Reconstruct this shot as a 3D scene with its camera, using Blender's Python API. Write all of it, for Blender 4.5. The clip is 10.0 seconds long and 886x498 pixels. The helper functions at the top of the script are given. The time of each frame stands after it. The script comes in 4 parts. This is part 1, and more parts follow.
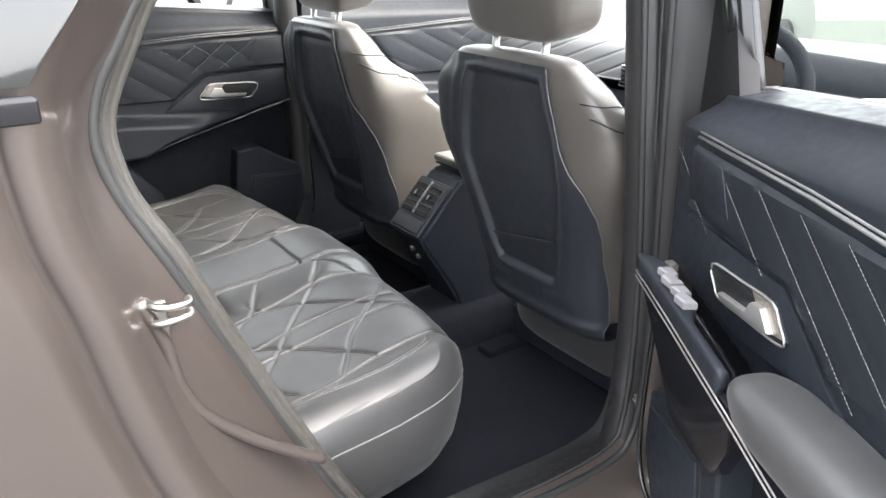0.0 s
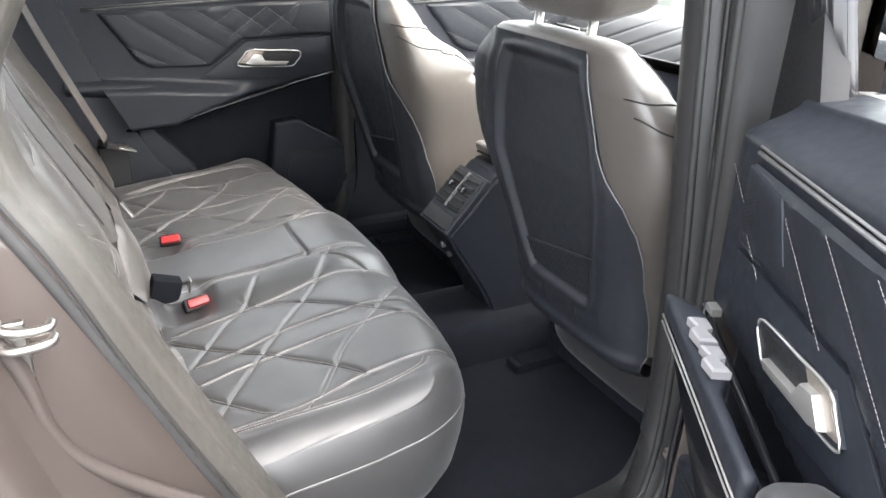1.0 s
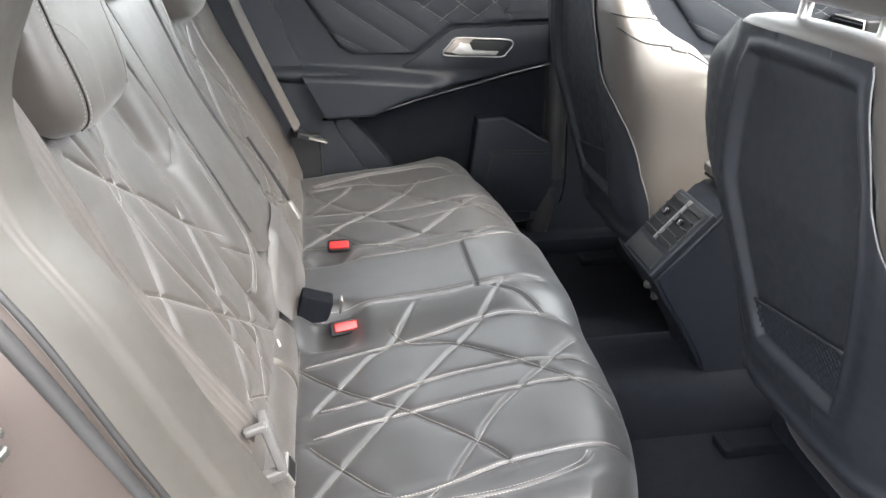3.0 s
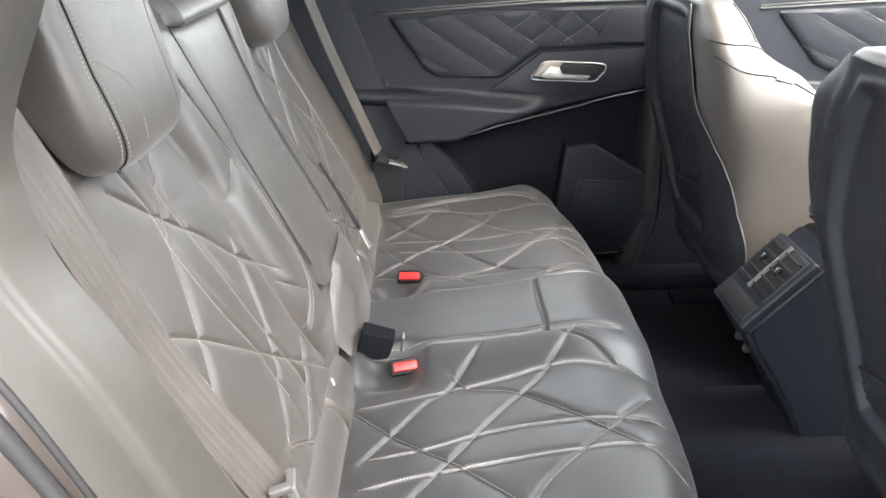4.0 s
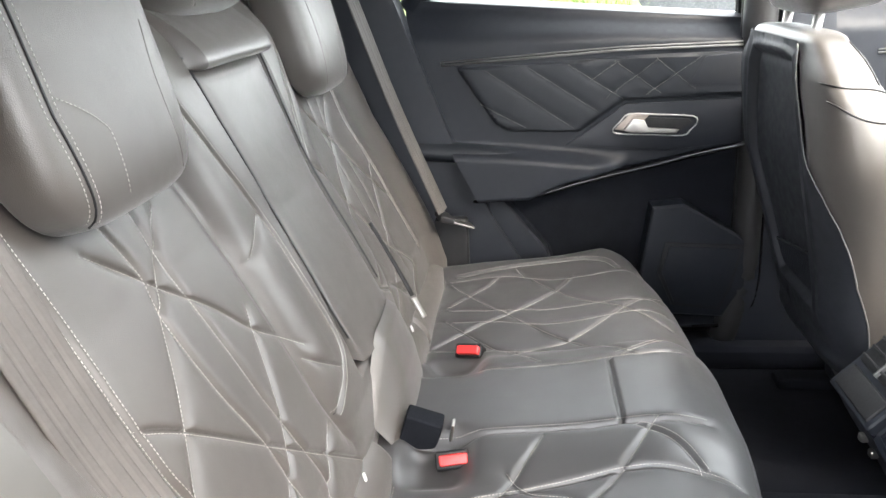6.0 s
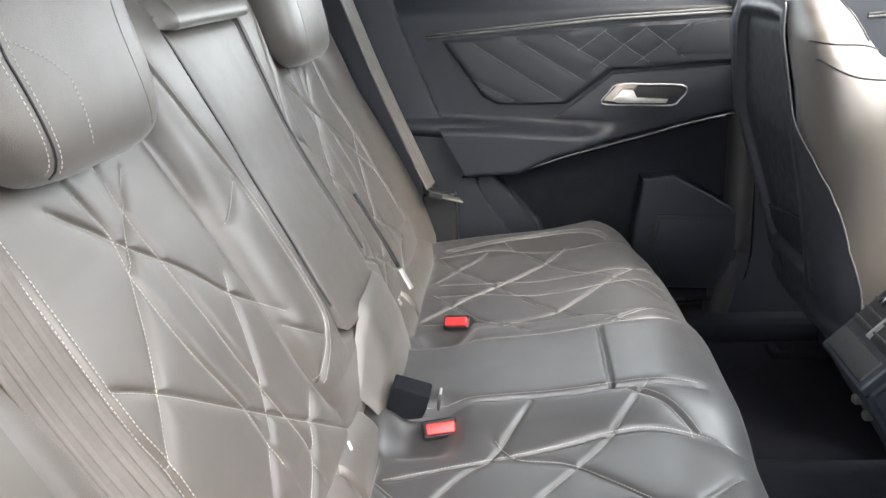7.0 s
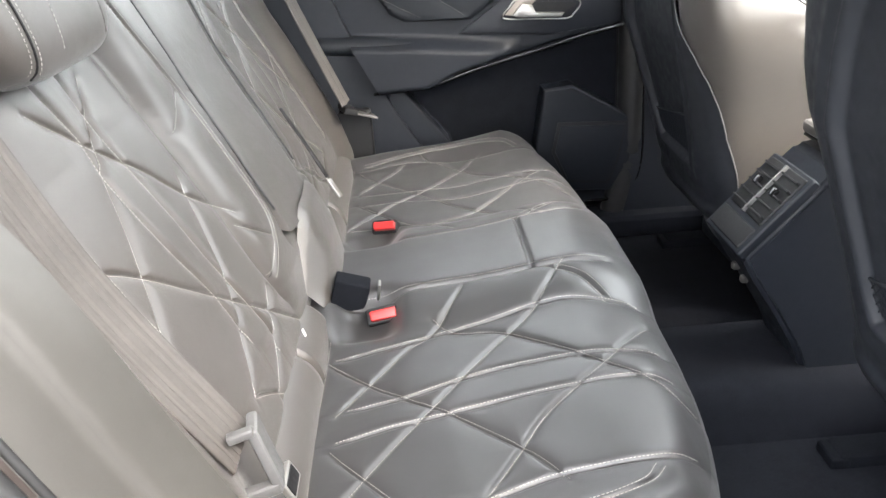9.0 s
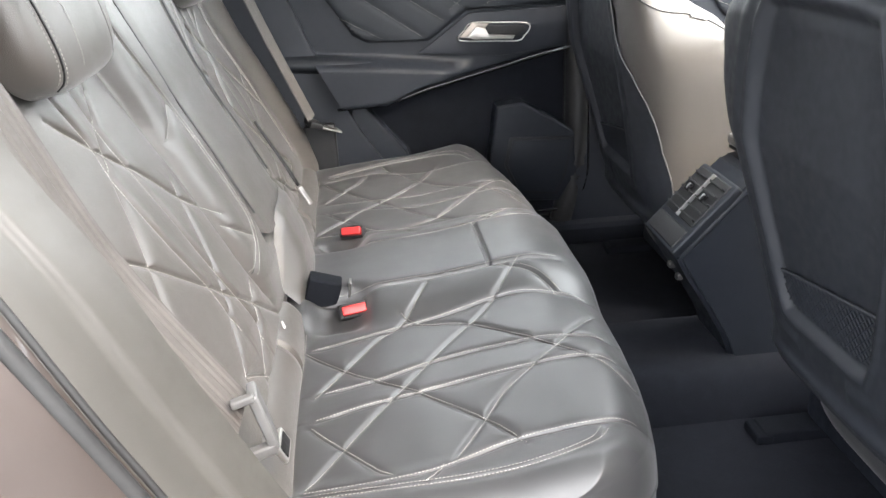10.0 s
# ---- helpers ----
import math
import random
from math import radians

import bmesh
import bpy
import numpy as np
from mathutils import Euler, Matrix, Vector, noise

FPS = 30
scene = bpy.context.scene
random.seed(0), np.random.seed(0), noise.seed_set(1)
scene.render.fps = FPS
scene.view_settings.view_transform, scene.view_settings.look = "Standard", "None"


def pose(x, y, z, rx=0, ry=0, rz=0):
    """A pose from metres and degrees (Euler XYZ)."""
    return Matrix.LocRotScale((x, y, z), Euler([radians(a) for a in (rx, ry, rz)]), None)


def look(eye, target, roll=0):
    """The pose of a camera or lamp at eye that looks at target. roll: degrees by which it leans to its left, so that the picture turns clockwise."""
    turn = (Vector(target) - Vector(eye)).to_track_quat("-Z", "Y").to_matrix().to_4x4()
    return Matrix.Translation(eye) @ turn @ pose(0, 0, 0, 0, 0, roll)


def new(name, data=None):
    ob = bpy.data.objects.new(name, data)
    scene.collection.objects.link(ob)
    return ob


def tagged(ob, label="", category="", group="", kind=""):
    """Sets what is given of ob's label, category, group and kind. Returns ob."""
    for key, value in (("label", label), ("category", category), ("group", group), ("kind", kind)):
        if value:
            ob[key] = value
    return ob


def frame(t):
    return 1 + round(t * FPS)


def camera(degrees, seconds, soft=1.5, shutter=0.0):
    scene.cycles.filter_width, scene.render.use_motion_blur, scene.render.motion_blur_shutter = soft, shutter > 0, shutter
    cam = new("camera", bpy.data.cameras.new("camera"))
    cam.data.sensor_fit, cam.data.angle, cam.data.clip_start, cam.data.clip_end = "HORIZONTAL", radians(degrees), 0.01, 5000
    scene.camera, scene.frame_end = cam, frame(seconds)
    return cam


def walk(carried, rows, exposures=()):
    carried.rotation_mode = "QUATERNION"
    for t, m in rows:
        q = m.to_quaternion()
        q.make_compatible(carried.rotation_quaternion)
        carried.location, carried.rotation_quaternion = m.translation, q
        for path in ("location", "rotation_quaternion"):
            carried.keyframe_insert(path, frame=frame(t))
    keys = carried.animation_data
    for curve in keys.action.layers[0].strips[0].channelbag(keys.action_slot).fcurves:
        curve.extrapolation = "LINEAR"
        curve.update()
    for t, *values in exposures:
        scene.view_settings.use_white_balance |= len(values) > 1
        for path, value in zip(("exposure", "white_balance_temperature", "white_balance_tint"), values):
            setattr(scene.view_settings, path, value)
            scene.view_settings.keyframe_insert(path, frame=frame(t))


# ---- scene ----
cam = camera(60.5, 10.0)
PATH = [
    (0, (-0.059, 0.025, 1.343), (0.991, 1.552, 0.591), -0.1),
    (0.5, (0.061, 0.096, 1.33), (1.043, 1.648, 0.537), 0.7),
    (1, (0.141, 0.124, 1.319), (0.989, 1.743, 0.507), 1.8),
    (1.5, (0.195, 0.172, 1.303), (0.918, 1.846, 0.48), 1.8),
    (2, (0.250, 0.271, 1.294), (0.890, 1.963, 0.441), 1.1),
    (2.5, (0.279, 0.319, 1.293), (0.774, 2.050, 0.42), 0.6),
    (3, (0.300, 0.341, 1.294), (0.578, 2.126, 0.435), 0.2),
    (3.2, (0.314, 0.346, 1.299), (0.511, 2.146, 0.45), -0.1),
    (4.3, (0.367, 0.441, 1.303), (0.334, 2.270, 0.493), -1),
    (4.5, (0.372, 0.461, 1.299), (0.302, 2.297, 0.508), -1),
    (5, (0.382, 0.498, 1.295), (0.225, 2.343, 0.539), -1.4),
    (5.5, (0.392, 0.531, 1.284), (0.178, 2.387, 0.572), -2.1),
    (5.7, (0.395, 0.540, 1.276), (0.174, 2.403, 0.585), -2.3),
    (6.8, (0.410, 0.562, 1.22), (0.207, 2.439, 0.551), -3.1),
    (7, (0.412, 0.558, 1.22), (0.203, 2.420, 0.522), -3.4),
    (7.5, (0.407, 0.549, 1.213), (0.237, 2.390, 0.451), -3.4),
    (8, (0.402, 0.528, 1.213), (0.289, 2.351, 0.398), -3.6),
    (8.5, (0.387, 0.498, 1.212), (0.350, 2.309, 0.363), -3.9),
    (9, (0.369, 0.454, 1.213), (0.420, 2.253, 0.342), -3.7),
    (9.5, (0.338, 0.400, 1.223), (0.470, 2.195, 0.35), -2.9),
    (10, (0.342, 0.352, 1.234), (0.525, 2.161, 0.4), -2.3),
]
EXPOSURE = [(0.0, 2.92), (0.5, 2.97), (1.0, 3.14), (2.0, 3.21), (3.0, 3.19), (5.0, 3.10), (7.5, 3.17), (10.0, 3.24)]
walk(cam, [(t, look(eye, target, roll)) for t, eye, target, roll in PATH], [(t, e, 6350, 10) for t, e in EXPOSURE])

# ---- light ----
world = bpy.data.worlds.new("sky")
scene.world = world
world.use_nodes = True
wn = world.node_tree.nodes
sky = wn.new("ShaderNodeTexSky")
sky.sky_type = 'NISHITA'
sky.sun_disc = False
SUN_ELEV, SUN_AZ = radians(46), radians(140)
sky.sun_elevation = SUN_ELEV
sky.sun_rotation = SUN_AZ
sky.air_density = 1.0
sky.dust_density = 2.5
haze = wn.new("ShaderNodeHueSaturation")
haze.inputs["Saturation"].default_value = 0.25
world.node_tree.links.new(sky.outputs[0], haze.inputs["Color"])
cloud = wn.new("ShaderNodeMixRGB")          # thin even cloud over the sky
cloud.inputs["Fac"].default_value = 0.6
cloud.inputs["Color2"].default_value = (10.3, 10.4, 10.6, 1)
world.node_tree.links.new(haze.outputs[0], cloud.inputs["Color1"])
world.node_tree.links.new(cloud.outputs[0], wn["Background"].inputs[0])
wn["Background"].inputs[1].default_value = 0.16
sun_data = bpy.data.lights.new("sun", 'SUN')
sun_data.energy = 0.9
sun_data.angle = radians(40)
sun_data.color = (1.0, 0.85, 0.70)
sun = new("sun", sun_data)
to_sun = Vector((math.sin(SUN_AZ) * math.cos(SUN_ELEV), math.cos(SUN_AZ) * math.cos(SUN_ELEV), math.sin(SUN_ELEV)))
sun.matrix_world = look(to_sun * 20, (0, 0, 0))

# ---- materials ----
def material(name, color, rough=0.5, metal=0.0, var=0.15, scale=6.0, bump=0.0, bump_scale=400.0, kind="noise",
             coat=0.0, rough_var=0.08, spec=0.5, sheen=0.0):
    m = bpy.data.materials.new(name)
    m.use_nodes = True
    nt = m.node_tree
    n, l = nt.nodes, nt.links
    b = n["Principled BSDF"]
    b.inputs["Metallic"].default_value = metal
    b.inputs["Specular IOR Level"].default_value = spec
    b.inputs["Coat Weight"].default_value = coat
    b.inputs["Coat Roughness"].default_value = 0.04
    b.inputs["Sheen Weight"].default_value = sheen
    b.inputs["Sheen Roughness"].default_value = 0.45
    tc = n.new("ShaderNodeTexCoord")
    big = n.new("ShaderNodeTexNoise")
    big.inputs["Scale"].default_value = scale
    big.inputs["Detail"].default_value = 5.0
    l.new(tc.outputs["Object"], big.inputs["Vector"])
    ramp = n.new("ShaderNodeMapRange")
    ramp.inputs["From Min"].default_value, ramp.inputs["From Max"].default_value = 0.3, 0.7
    ramp.inputs["To Min"].default_value, ramp.inputs["To Max"].default_value = 1 - var, 1 + var
    l.new(big.outputs["Fac"], ramp.inputs["Value"])
    mul = n.new("ShaderNodeVectorMath")
    mul.operation = 'SCALE'
    mul.inputs[0].default_value = color
    l.new(ramp.outputs[0], mul.inputs["Scale"])
    l.new(mul.outputs[0], b.inputs["Base Color"])
    rr = n.new("ShaderNodeMapRange")
    rr.inputs["From Min"].default_value, rr.inputs["From Max"].default_value = 0.3, 0.7
    rr.inputs["To Min"].default_value, rr.inputs["To Max"].default_value = max(rough - rough_var, 0.02), min(rough + rough_var, 1)
    fine = n.new("ShaderNodeTexNoise")
    fine.inputs["Scale"].default_value = scale * 9
    fine.inputs["Detail"].default_value = 6.0
    l.new(tc.outputs["Object"], fine.inputs["Vector"])
    l.new(fine.outputs["Fac"], rr.inputs["Value"])
    l.new(rr.outputs[0], b.inputs["Roughness"])
    if bump:
        if kind == "leather":
            tex = n.new("ShaderNodeTexVoronoi")
            tex.feature = 'DISTANCE_TO_EDGE'
            out = tex.outputs["Distance"]
        elif kind == "weave":
            tex = n.new("ShaderNodeTexWave")
            out = tex.outputs["Fac"]
        else:
            tex = n.new("ShaderNodeTexNoise")
            tex.inputs["Detail"].default_value = 4.0
            out = tex.outputs["Fac"]
        tex.inputs["Scale"].default_value = bump_scale
        l.new(tc.outputs["Object"], tex.inputs["Vector"])
        bp = n.new("ShaderNodeBump")
        bp.inputs["Strength"].default_value = bump
        bp.inputs["Distance"].default_value = 0.0006
        l.new(out, bp.inputs["Height"])
        # soft creases on top of the grain
        bp2 = n.new("ShaderNodeBump")
        bp2.inputs["Strength"].default_value = bump * 0.5
        bp2.inputs["Distance"].default_value = 0.004
        soft = n.new("ShaderNodeTexNoise")
        soft.inputs["Scale"].default_value = 22.0
        soft.inputs["Detail"].default_value = 3.0
        l.new(tc.outputs["Object"], soft.inputs["Vector"])
        l.new(soft.outputs["Fac"], bp2.inputs["Height"])
        l.new(bp2.outputs[0], bp.inputs["Normal"])
        l.new(bp.outputs[0], b.inputs["Normal"])
    return m


def glass(name, tint, rough=0.0):
    m = bpy.data.materials.new(name)
    m.use_nodes = True
    b = m.node_tree.nodes["Principled BSDF"]
    b.inputs["Base Color"].default_value = (*tint, 1)
    b.inputs["Roughness"].default_value = rough
    b.inputs["Transmission Weight"].default_value = 1.0
    b.inputs["IOR"].default_value = 1.02
    return m


# black leather with warm light put into its base, paler than the cushion's
LEATHER_LIT = material("black_leather_lit", (0.0625, 0.0550, 0.0490), 0.41, var=0.08, scale=5, bump=0.35, bump_scale=650, kind="leather", rough_var=0.03, spec=0.8, sheen=0.18)
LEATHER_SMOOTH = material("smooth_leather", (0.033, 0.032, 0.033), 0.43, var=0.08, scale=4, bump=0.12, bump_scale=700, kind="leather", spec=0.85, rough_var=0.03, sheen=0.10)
# cool shade of the far door put into this dark bluish base
DOOR_LEATHER = material("door_leather", (0.0115, 0.0135, 0.0175), 0.45, spec=0.3, var=0.08, scale=5, bump=0.3, bump_scale=650, kind="leather", rough_var=0.03)
SWITCH = material("pale_satin_plastic", (0.16, 0.155, 0.16), 0.4, var=0.05, scale=40)
SHELL = material("seat_back_vinyl", (0.018, 0.020, 0.025), 0.50, var=0.10, scale=7, bump=0.25, bump_scale=600, kind="leather")
# bluish tint of the shaded cabin put into the plastic's colour
TRIM = material("dark_trim_plastic", (0.0115, 0.0135, 0.0185), 0.5, spec=0.3, var=0.12, scale=8, bump=0.2, bump_scale=500)
TRIM_GREY = material("grey_trim_plastic", (0.019, 0.0185, 0.019), 0.42, var=0.10, scale=8, bump=0.15, bump_scale=500)
GREIGE = material("greige_trim_plastic", (0.056, 0.053, 0.048), 0.40, var=0.08, scale=8, bump=0.12, bump_scale=500)
GLOSS = material("gloss_black", (0.010, 0.010, 0.012), 0.12, var=0.1, scale=8, rough_var=0.03)
CARPET = material("black_carpet", (0.0095, 0.0105, 0.0145), 0.95, var=0.12, scale=40, bump=1.0, bump_scale=900, spec=0.2)
RUBBER = material("black_rubber", (0.018, 0.018, 0.018), 0.55, var=0.2, scale=20)
THREAD = material("grey_thread", (0.36, 0.345, 0.32), 0.7, var=0.2, scale=60)
PIPING = material("grey_piping", (0.12, 0.12, 0.12), 0.45, var=0.15, scale=60)
CHROME = material("satin_chrome", (0.46, 0.45, 0.43), 0.36, metal=0.8, var=0.05, scale=20, rough_var=0.05)
BRUSHED = material("brushed_champagne_metal", (0.30, 0.265, 0.235), 0.42, metal=0.7, var=0.08, scale=30)
PAINT = material("brown_metallic_paint", (0.080, 0.066, 0.060), 0.34, metal=0.5, var=0.06, scale=4, rough_var=0.02, coat=0.8)
BELT = material("belt_webbing", (0.078, 0.071, 0.066), 0.6, var=0.10, scale=30, bump=0.25, bump_scale=900)
RED = material("red_button", (0.50, 0.025, 0.025), 0.4, var=0.08, scale=40)
MATT = material("matt_black", (0.008, 0.009, 0.012), 0.8, var=0.15, scale=30, spec=0.1)
BLACK = material("black_plastic", (0.012, 0.012, 0.013), 0.5, var=0.15, scale=30, spec=0.3)
STEEL = material("bare_steel", (0.36, 0.35, 0.33), 0.38, metal=1.0, var=0.1, scale=40)
CLOTH = material("headliner_cloth", (0.70, 0.69, 0.66), 0.9, var=0.08, scale=20, bump=0.4, bump_scale=500)
ASPHALT = material("pale_asphalt", (0.06, 0.059, 0.056), 0.9, var=0.25, scale=1.5, bump=0.8, bump_scale=90)
GRASS = material("grass", (0.09, 0.13, 0.025), 0.8, var=0.4, scale=3, bump=0.5, bump_scale=60)
PALE_PAINT = material("pale_car_paint", (0.13, 0.14, 0.125), 0.4, var=0.04, scale=3)
LENS = material("lamp_lens", (0.7, 0.7, 0.7), 0.15, var=0.1, scale=10)
GLASS = glass("clear_glass", (0.90, 0.95, 0.90))
TINT = material("dark_glass", (0.015, 0.016, 0.016), 0.05, var=0.05, scale=3, rough_var=0.02, spec=0.7)

# ---- mesh helpers ----
MID = 1.47            # the car's middle line, y


def part(name, bm, mat, parent=None, label="", smooth=True):
    me = bpy.data.meshes.new(name)
    bm.to_mesh(me)
    bm.free()
    ob = finish(name, me, mat, parent, label, smooth)
    if smooth:
        me.set_sharp_from_angle(angle=radians(32))
    return ob


def finish(name, me, mat, parent=None, label="", smooth=True):
    me.materials.append(mat)
    if smooth:
        me.shade_smooth()
    ob = new(name, me)
    if parent is not None:
        ob.parent = parent
    if label:
        tagged(ob, label)
    return ob


def thing(name, label, category, group="", kind="", at=(0, 0, 0)):
    ob = new(name)
    ob.empty_display_size = 0.05
    ob.location = at
    return tagged(ob, label, category, group, kind)


def grid_mesh(name, P, close_u=False, close_v=False):
    """A mesh from an array of places, n x m x 3."""
    n, m = P.shape[:2]
    idx = np.arange(n * m).reshape(n, m)
    if close_u:
        idx = np.vstack([idx, idx[:1]])
    if close_v:
        idx = np.hstack([idx, idx[:, :1]])
    f = np.stack([idx[:-1, :-1], idx[1:, :-1], idx[1:, 1:], idx[:-1, 1:]], -1).reshape(-1, 4)
    me = bpy.data.meshes.new(name)
    me.from_pydata(P.reshape(-1, 3).tolist(), [], f.tolist())
    me.validate()
    me.update()
    return me


def grid_part(name, P, mat, parent=None, label="", close_u=False, close_v=False, flip=False):
    if flip:
        P = P[::-1]
    return finish(name, grid_mesh(name, P, close_u, close_v), mat, parent, label)


def seg_dist(px, py, line):
    """Distance of many places in the plane from a broken line."""
    d = np.full(px.shape, 9.0)
    for (ax, ay), (bx, by) in zip(line[:-1], line[1:]):
        ux, uy = bx - ax, by - ay
        k = np.clip(((px - ax) * ux + (py - ay) * uy) / max(ux * ux + uy * uy, 1e-12), 0, 1)
        d = np.minimum(d, np.hypot(px - ax - k * ux, py - ay - k * uy))
    return d


def smooth_line(pts, n=8, closed=False):
    """Catmull-Rom through the points."""
    p = [np.array(q, float) for q in pts]
    if closed:
        p = [p[-1]] + p + p[:2]
    else:
        p = [2 * p[0] - p[1]] + p + [2 * p[-1] - p[-2]]
    out = []
    for i in range(1, len(p) - 2):
        for k in range(n):
            t = k / n
            out.append(0.5 * (2 * p[i] + (p[i + 1] - p[i - 1]) * t + (2 * p[i - 1] - 5 * p[i] + 4 * p[i + 1] - p[i + 2]) * t * t
                              + (3 * p[i] - p[i - 1] - 3 * p[i + 1] + p[i + 2]) * t ** 3))
    if not closed:
        out.append(p[-2])
    return np.array(out)


def tube(pts, r, sides=8, closed=False, flat=1.0):
    """A round bar along a line, as an array of rings."""
    pts = np.asarray(pts, float)
    n = len(pts)
    if closed:
        tan = np.roll(pts, -1, 0) - np.roll(pts, 1, 0)
    else:
        tan = np.gradient(pts, axis=0)
    tan /= np.linalg.norm(tan, axis=1)[:, None] + 1e-9
    up = np.array([0.123, 0.05, 0.99])
    a = np.cross(tan, up)
    a /= np.linalg.norm(a, axis=1)[:, None] + 1e-9
    b = np.cross(a, tan)
    ang = np.linspace(0, 2 * np.pi, sides, endpoint=False)
    rr = np.full(n, r) if np.isscalar(r) else np.asarray(r)
    return pts[:, None] + rr[:, None, None] * (a[:, None] * np.cos(ang)[None, :, None] + flat * b[:, None] * np.sin(ang)[None, :, None])


def bar(name, pts, r, mat, parent=None, label="", sides=8, closed=False, flat=1.0):
    P = tube(pts, r, sides, closed, flat)
    if closed:
        return finish(name, grid_mesh(name, P, True, True), mat, parent, label)
    n, m = P.shape[:2]
    me = bpy.data.meshes.new(name)
    idx = np.arange(n * m).reshape(n, m)
    idc = np.hstack([idx, idx[:, :1]])
    f = np.stack([idc[:-1, :-1], idc[1:, :-1], idc[1:, 1:], idc[:-1, 1:]], -1).reshape(-1, 4).tolist()
    f += [idx[0].tolist(), idx[-1][::-1].tolist()]
    me.from_pydata(P.reshape(-1, 3).tolist(), [], f)
    me.update()
    return finish(name, me, mat, parent, label)


def stitches(name, lines, parent, pitch=0.0042, size=0.0026, thick=0.00028):
    """Short threads along lines that lie on a surface."""
    verts, faces = [], []
    for line in lines:
        line = np.asarray(line, float)
        seg = np.linalg.norm(np.diff(line, axis=0), axis=1)
        cum = np.concatenate([[0], np.cumsum(seg)])
        for s in np.arange(pitch / 2, cum[-1] - size, pitch):
            a = np.array([np.interp(s, cum, line[:, k]) for k in range(3)])
            b = np.array([np.interp(s + size, cum, line[:, k]) for k in range(3)])
            d = (b - a) / (np.linalg.norm(b - a) + 1e-9)
            side = np.cross(d, (0.3, 0.1, 0.9))
            side /= np.linalg.norm(side) + 1e-9
            top = np.cross(side, d)
            i = len(verts)
            for e in (a, b):
                for su, sv in ((-1, -1), (1, -1), (1, 1), (-1, 1)):
                    verts.append((e + thick * (su * side + sv * top)).tolist())
            faces += [(i, i + 1, i + 5, i + 4), (i + 1, i + 2, i + 6, i + 5), (i + 2, i + 3, i + 7, i + 6), (i + 3, i, i + 4, i + 7),
                      (i + 3, i + 2, i + 1, i), (i + 4, i + 5, i + 6, i + 7)]
    me = bpy.data.meshes.new(name)
    me.from_pydata(verts, [], faces)
    me.update()
    return tagged(finish(name, me, THREAD, parent, "pale grey contrast stitching", smooth=False), kind="stuff")


def block(size, at=(0, 0, 0), bevel=0.004, seg=3, m=None):
    """A rounded box."""
    bm = bmesh.new()
    bmesh.ops.create_cube(bm, size=1.0)
    bmesh.ops.scale(bm, vec=size, verts=bm.verts)
    if bevel:
        bmesh.ops.bevel(bm, geom=bm.edges[:], offset=min(bevel, min(size) * 0.45), segments=seg, affect='EDGES', profile=0.6)
    if m is not None:
        bmesh.ops.transform(bm, matrix=m, verts=bm.verts)
    bmesh.ops.translate(bm, vec=at, verts=bm.verts)
    return bm


def prism(poly, fn, depth, bevel=0.003, seg=2):
    """A plate over a polygon given in a plane: fn(a, b, q) gives the place, q from 0 (back) to depth (face)."""
    bm = bmesh.new()
    lo = [bm.verts.new(fn(a, b, 0.0)) for a, b in poly]
    hi = [bm.verts.new(fn(a, b, depth)) for a, b in poly]
    n = len(poly)
    top = bm.faces.new(hi)
    bm.faces.new(lo[::-1])
    for i in range(n):
        bm.faces.new((lo[i], lo[(i + 1) % n], hi[(i + 1) % n], hi[i]))
    bmesh.ops.recalc_face_normals(bm, faces=bm.faces[:])
    if bevel:
        bmesh.ops.bevel(bm, geom=top.edges[:], offset=bevel, segments=seg, affect='EDGES', profile=0.6)
    return bm


def inside(px, py, poly):
    r = np.zeros(px.shape, bool)
    j = len(poly) - 1
    for i in range(len(poly)):
        (xi, yi), (xj, yj) = poly[i], poly[j]
        r ^= ((yi > py) != (yj > py)) & (px < (xj - xi) * (py - yi) / (yj - yi + 1e-12) + xi)
        j = i
    return r


def step(a, b, x):
    t = np.clip((x - a) / (b - a), 0, 1)
    return t * t * (3 - 2 * t)

# ---- ground ----
bm = bmesh.new()
bmesh.ops.create_grid(bm, x_segments=40, y_segments=40, size=600)
tagged(part("ground", bm, ASPHALT), "pale worn asphalt of a car park", "ground", kind="structure")

# ---- car body ----
def rail(pts, y):
    """A loop of the door opening at the depth y."""
    p = smooth_line(pts, 18, True)
    return np.stack([p[:, 0], np.full(len(p), y), p[:, 1]], -1)


IN = [(.324, .636), (.246, .794), (.187, .923), (.139, 1.037), (.103, 1.107), (.091, 1.154), (.09, 1.182), (.098, 1.208), (.116, 1.243), (.144, 1.293), (.213, 1.395),
      (.307, 1.478), (.443, 1.508), (.752, 1.505), (.806, 1.418), (.814, 1.223), (.83, .978), (.841, .733), (.825, .573), (.752, .531), (.544, .535), (.394, .55)]
INNER = [(-.059 + (x + .059) * 1.065, 1.343 + (z - 1.343) * 1.065) for x, z in IN]       # the trim's inner edge, deeper in
SEAL = [(.263, .696), (.218, .79), (.153, .938), (.103, 1.041), (.075, 1.1), (.056, 1.148), (.054, 1.183), (.065, 1.227), (.086, 1.258), (.11, 1.295), (.182, 1.404),
        (.287, 1.498), (.445, 1.529), (.782, 1.528), (.829, 1.43), (.836, 1.221), (.849, .971), (.866, .72), (.855, .532), (.782, .485), (.547, .495), (.365, .525)]
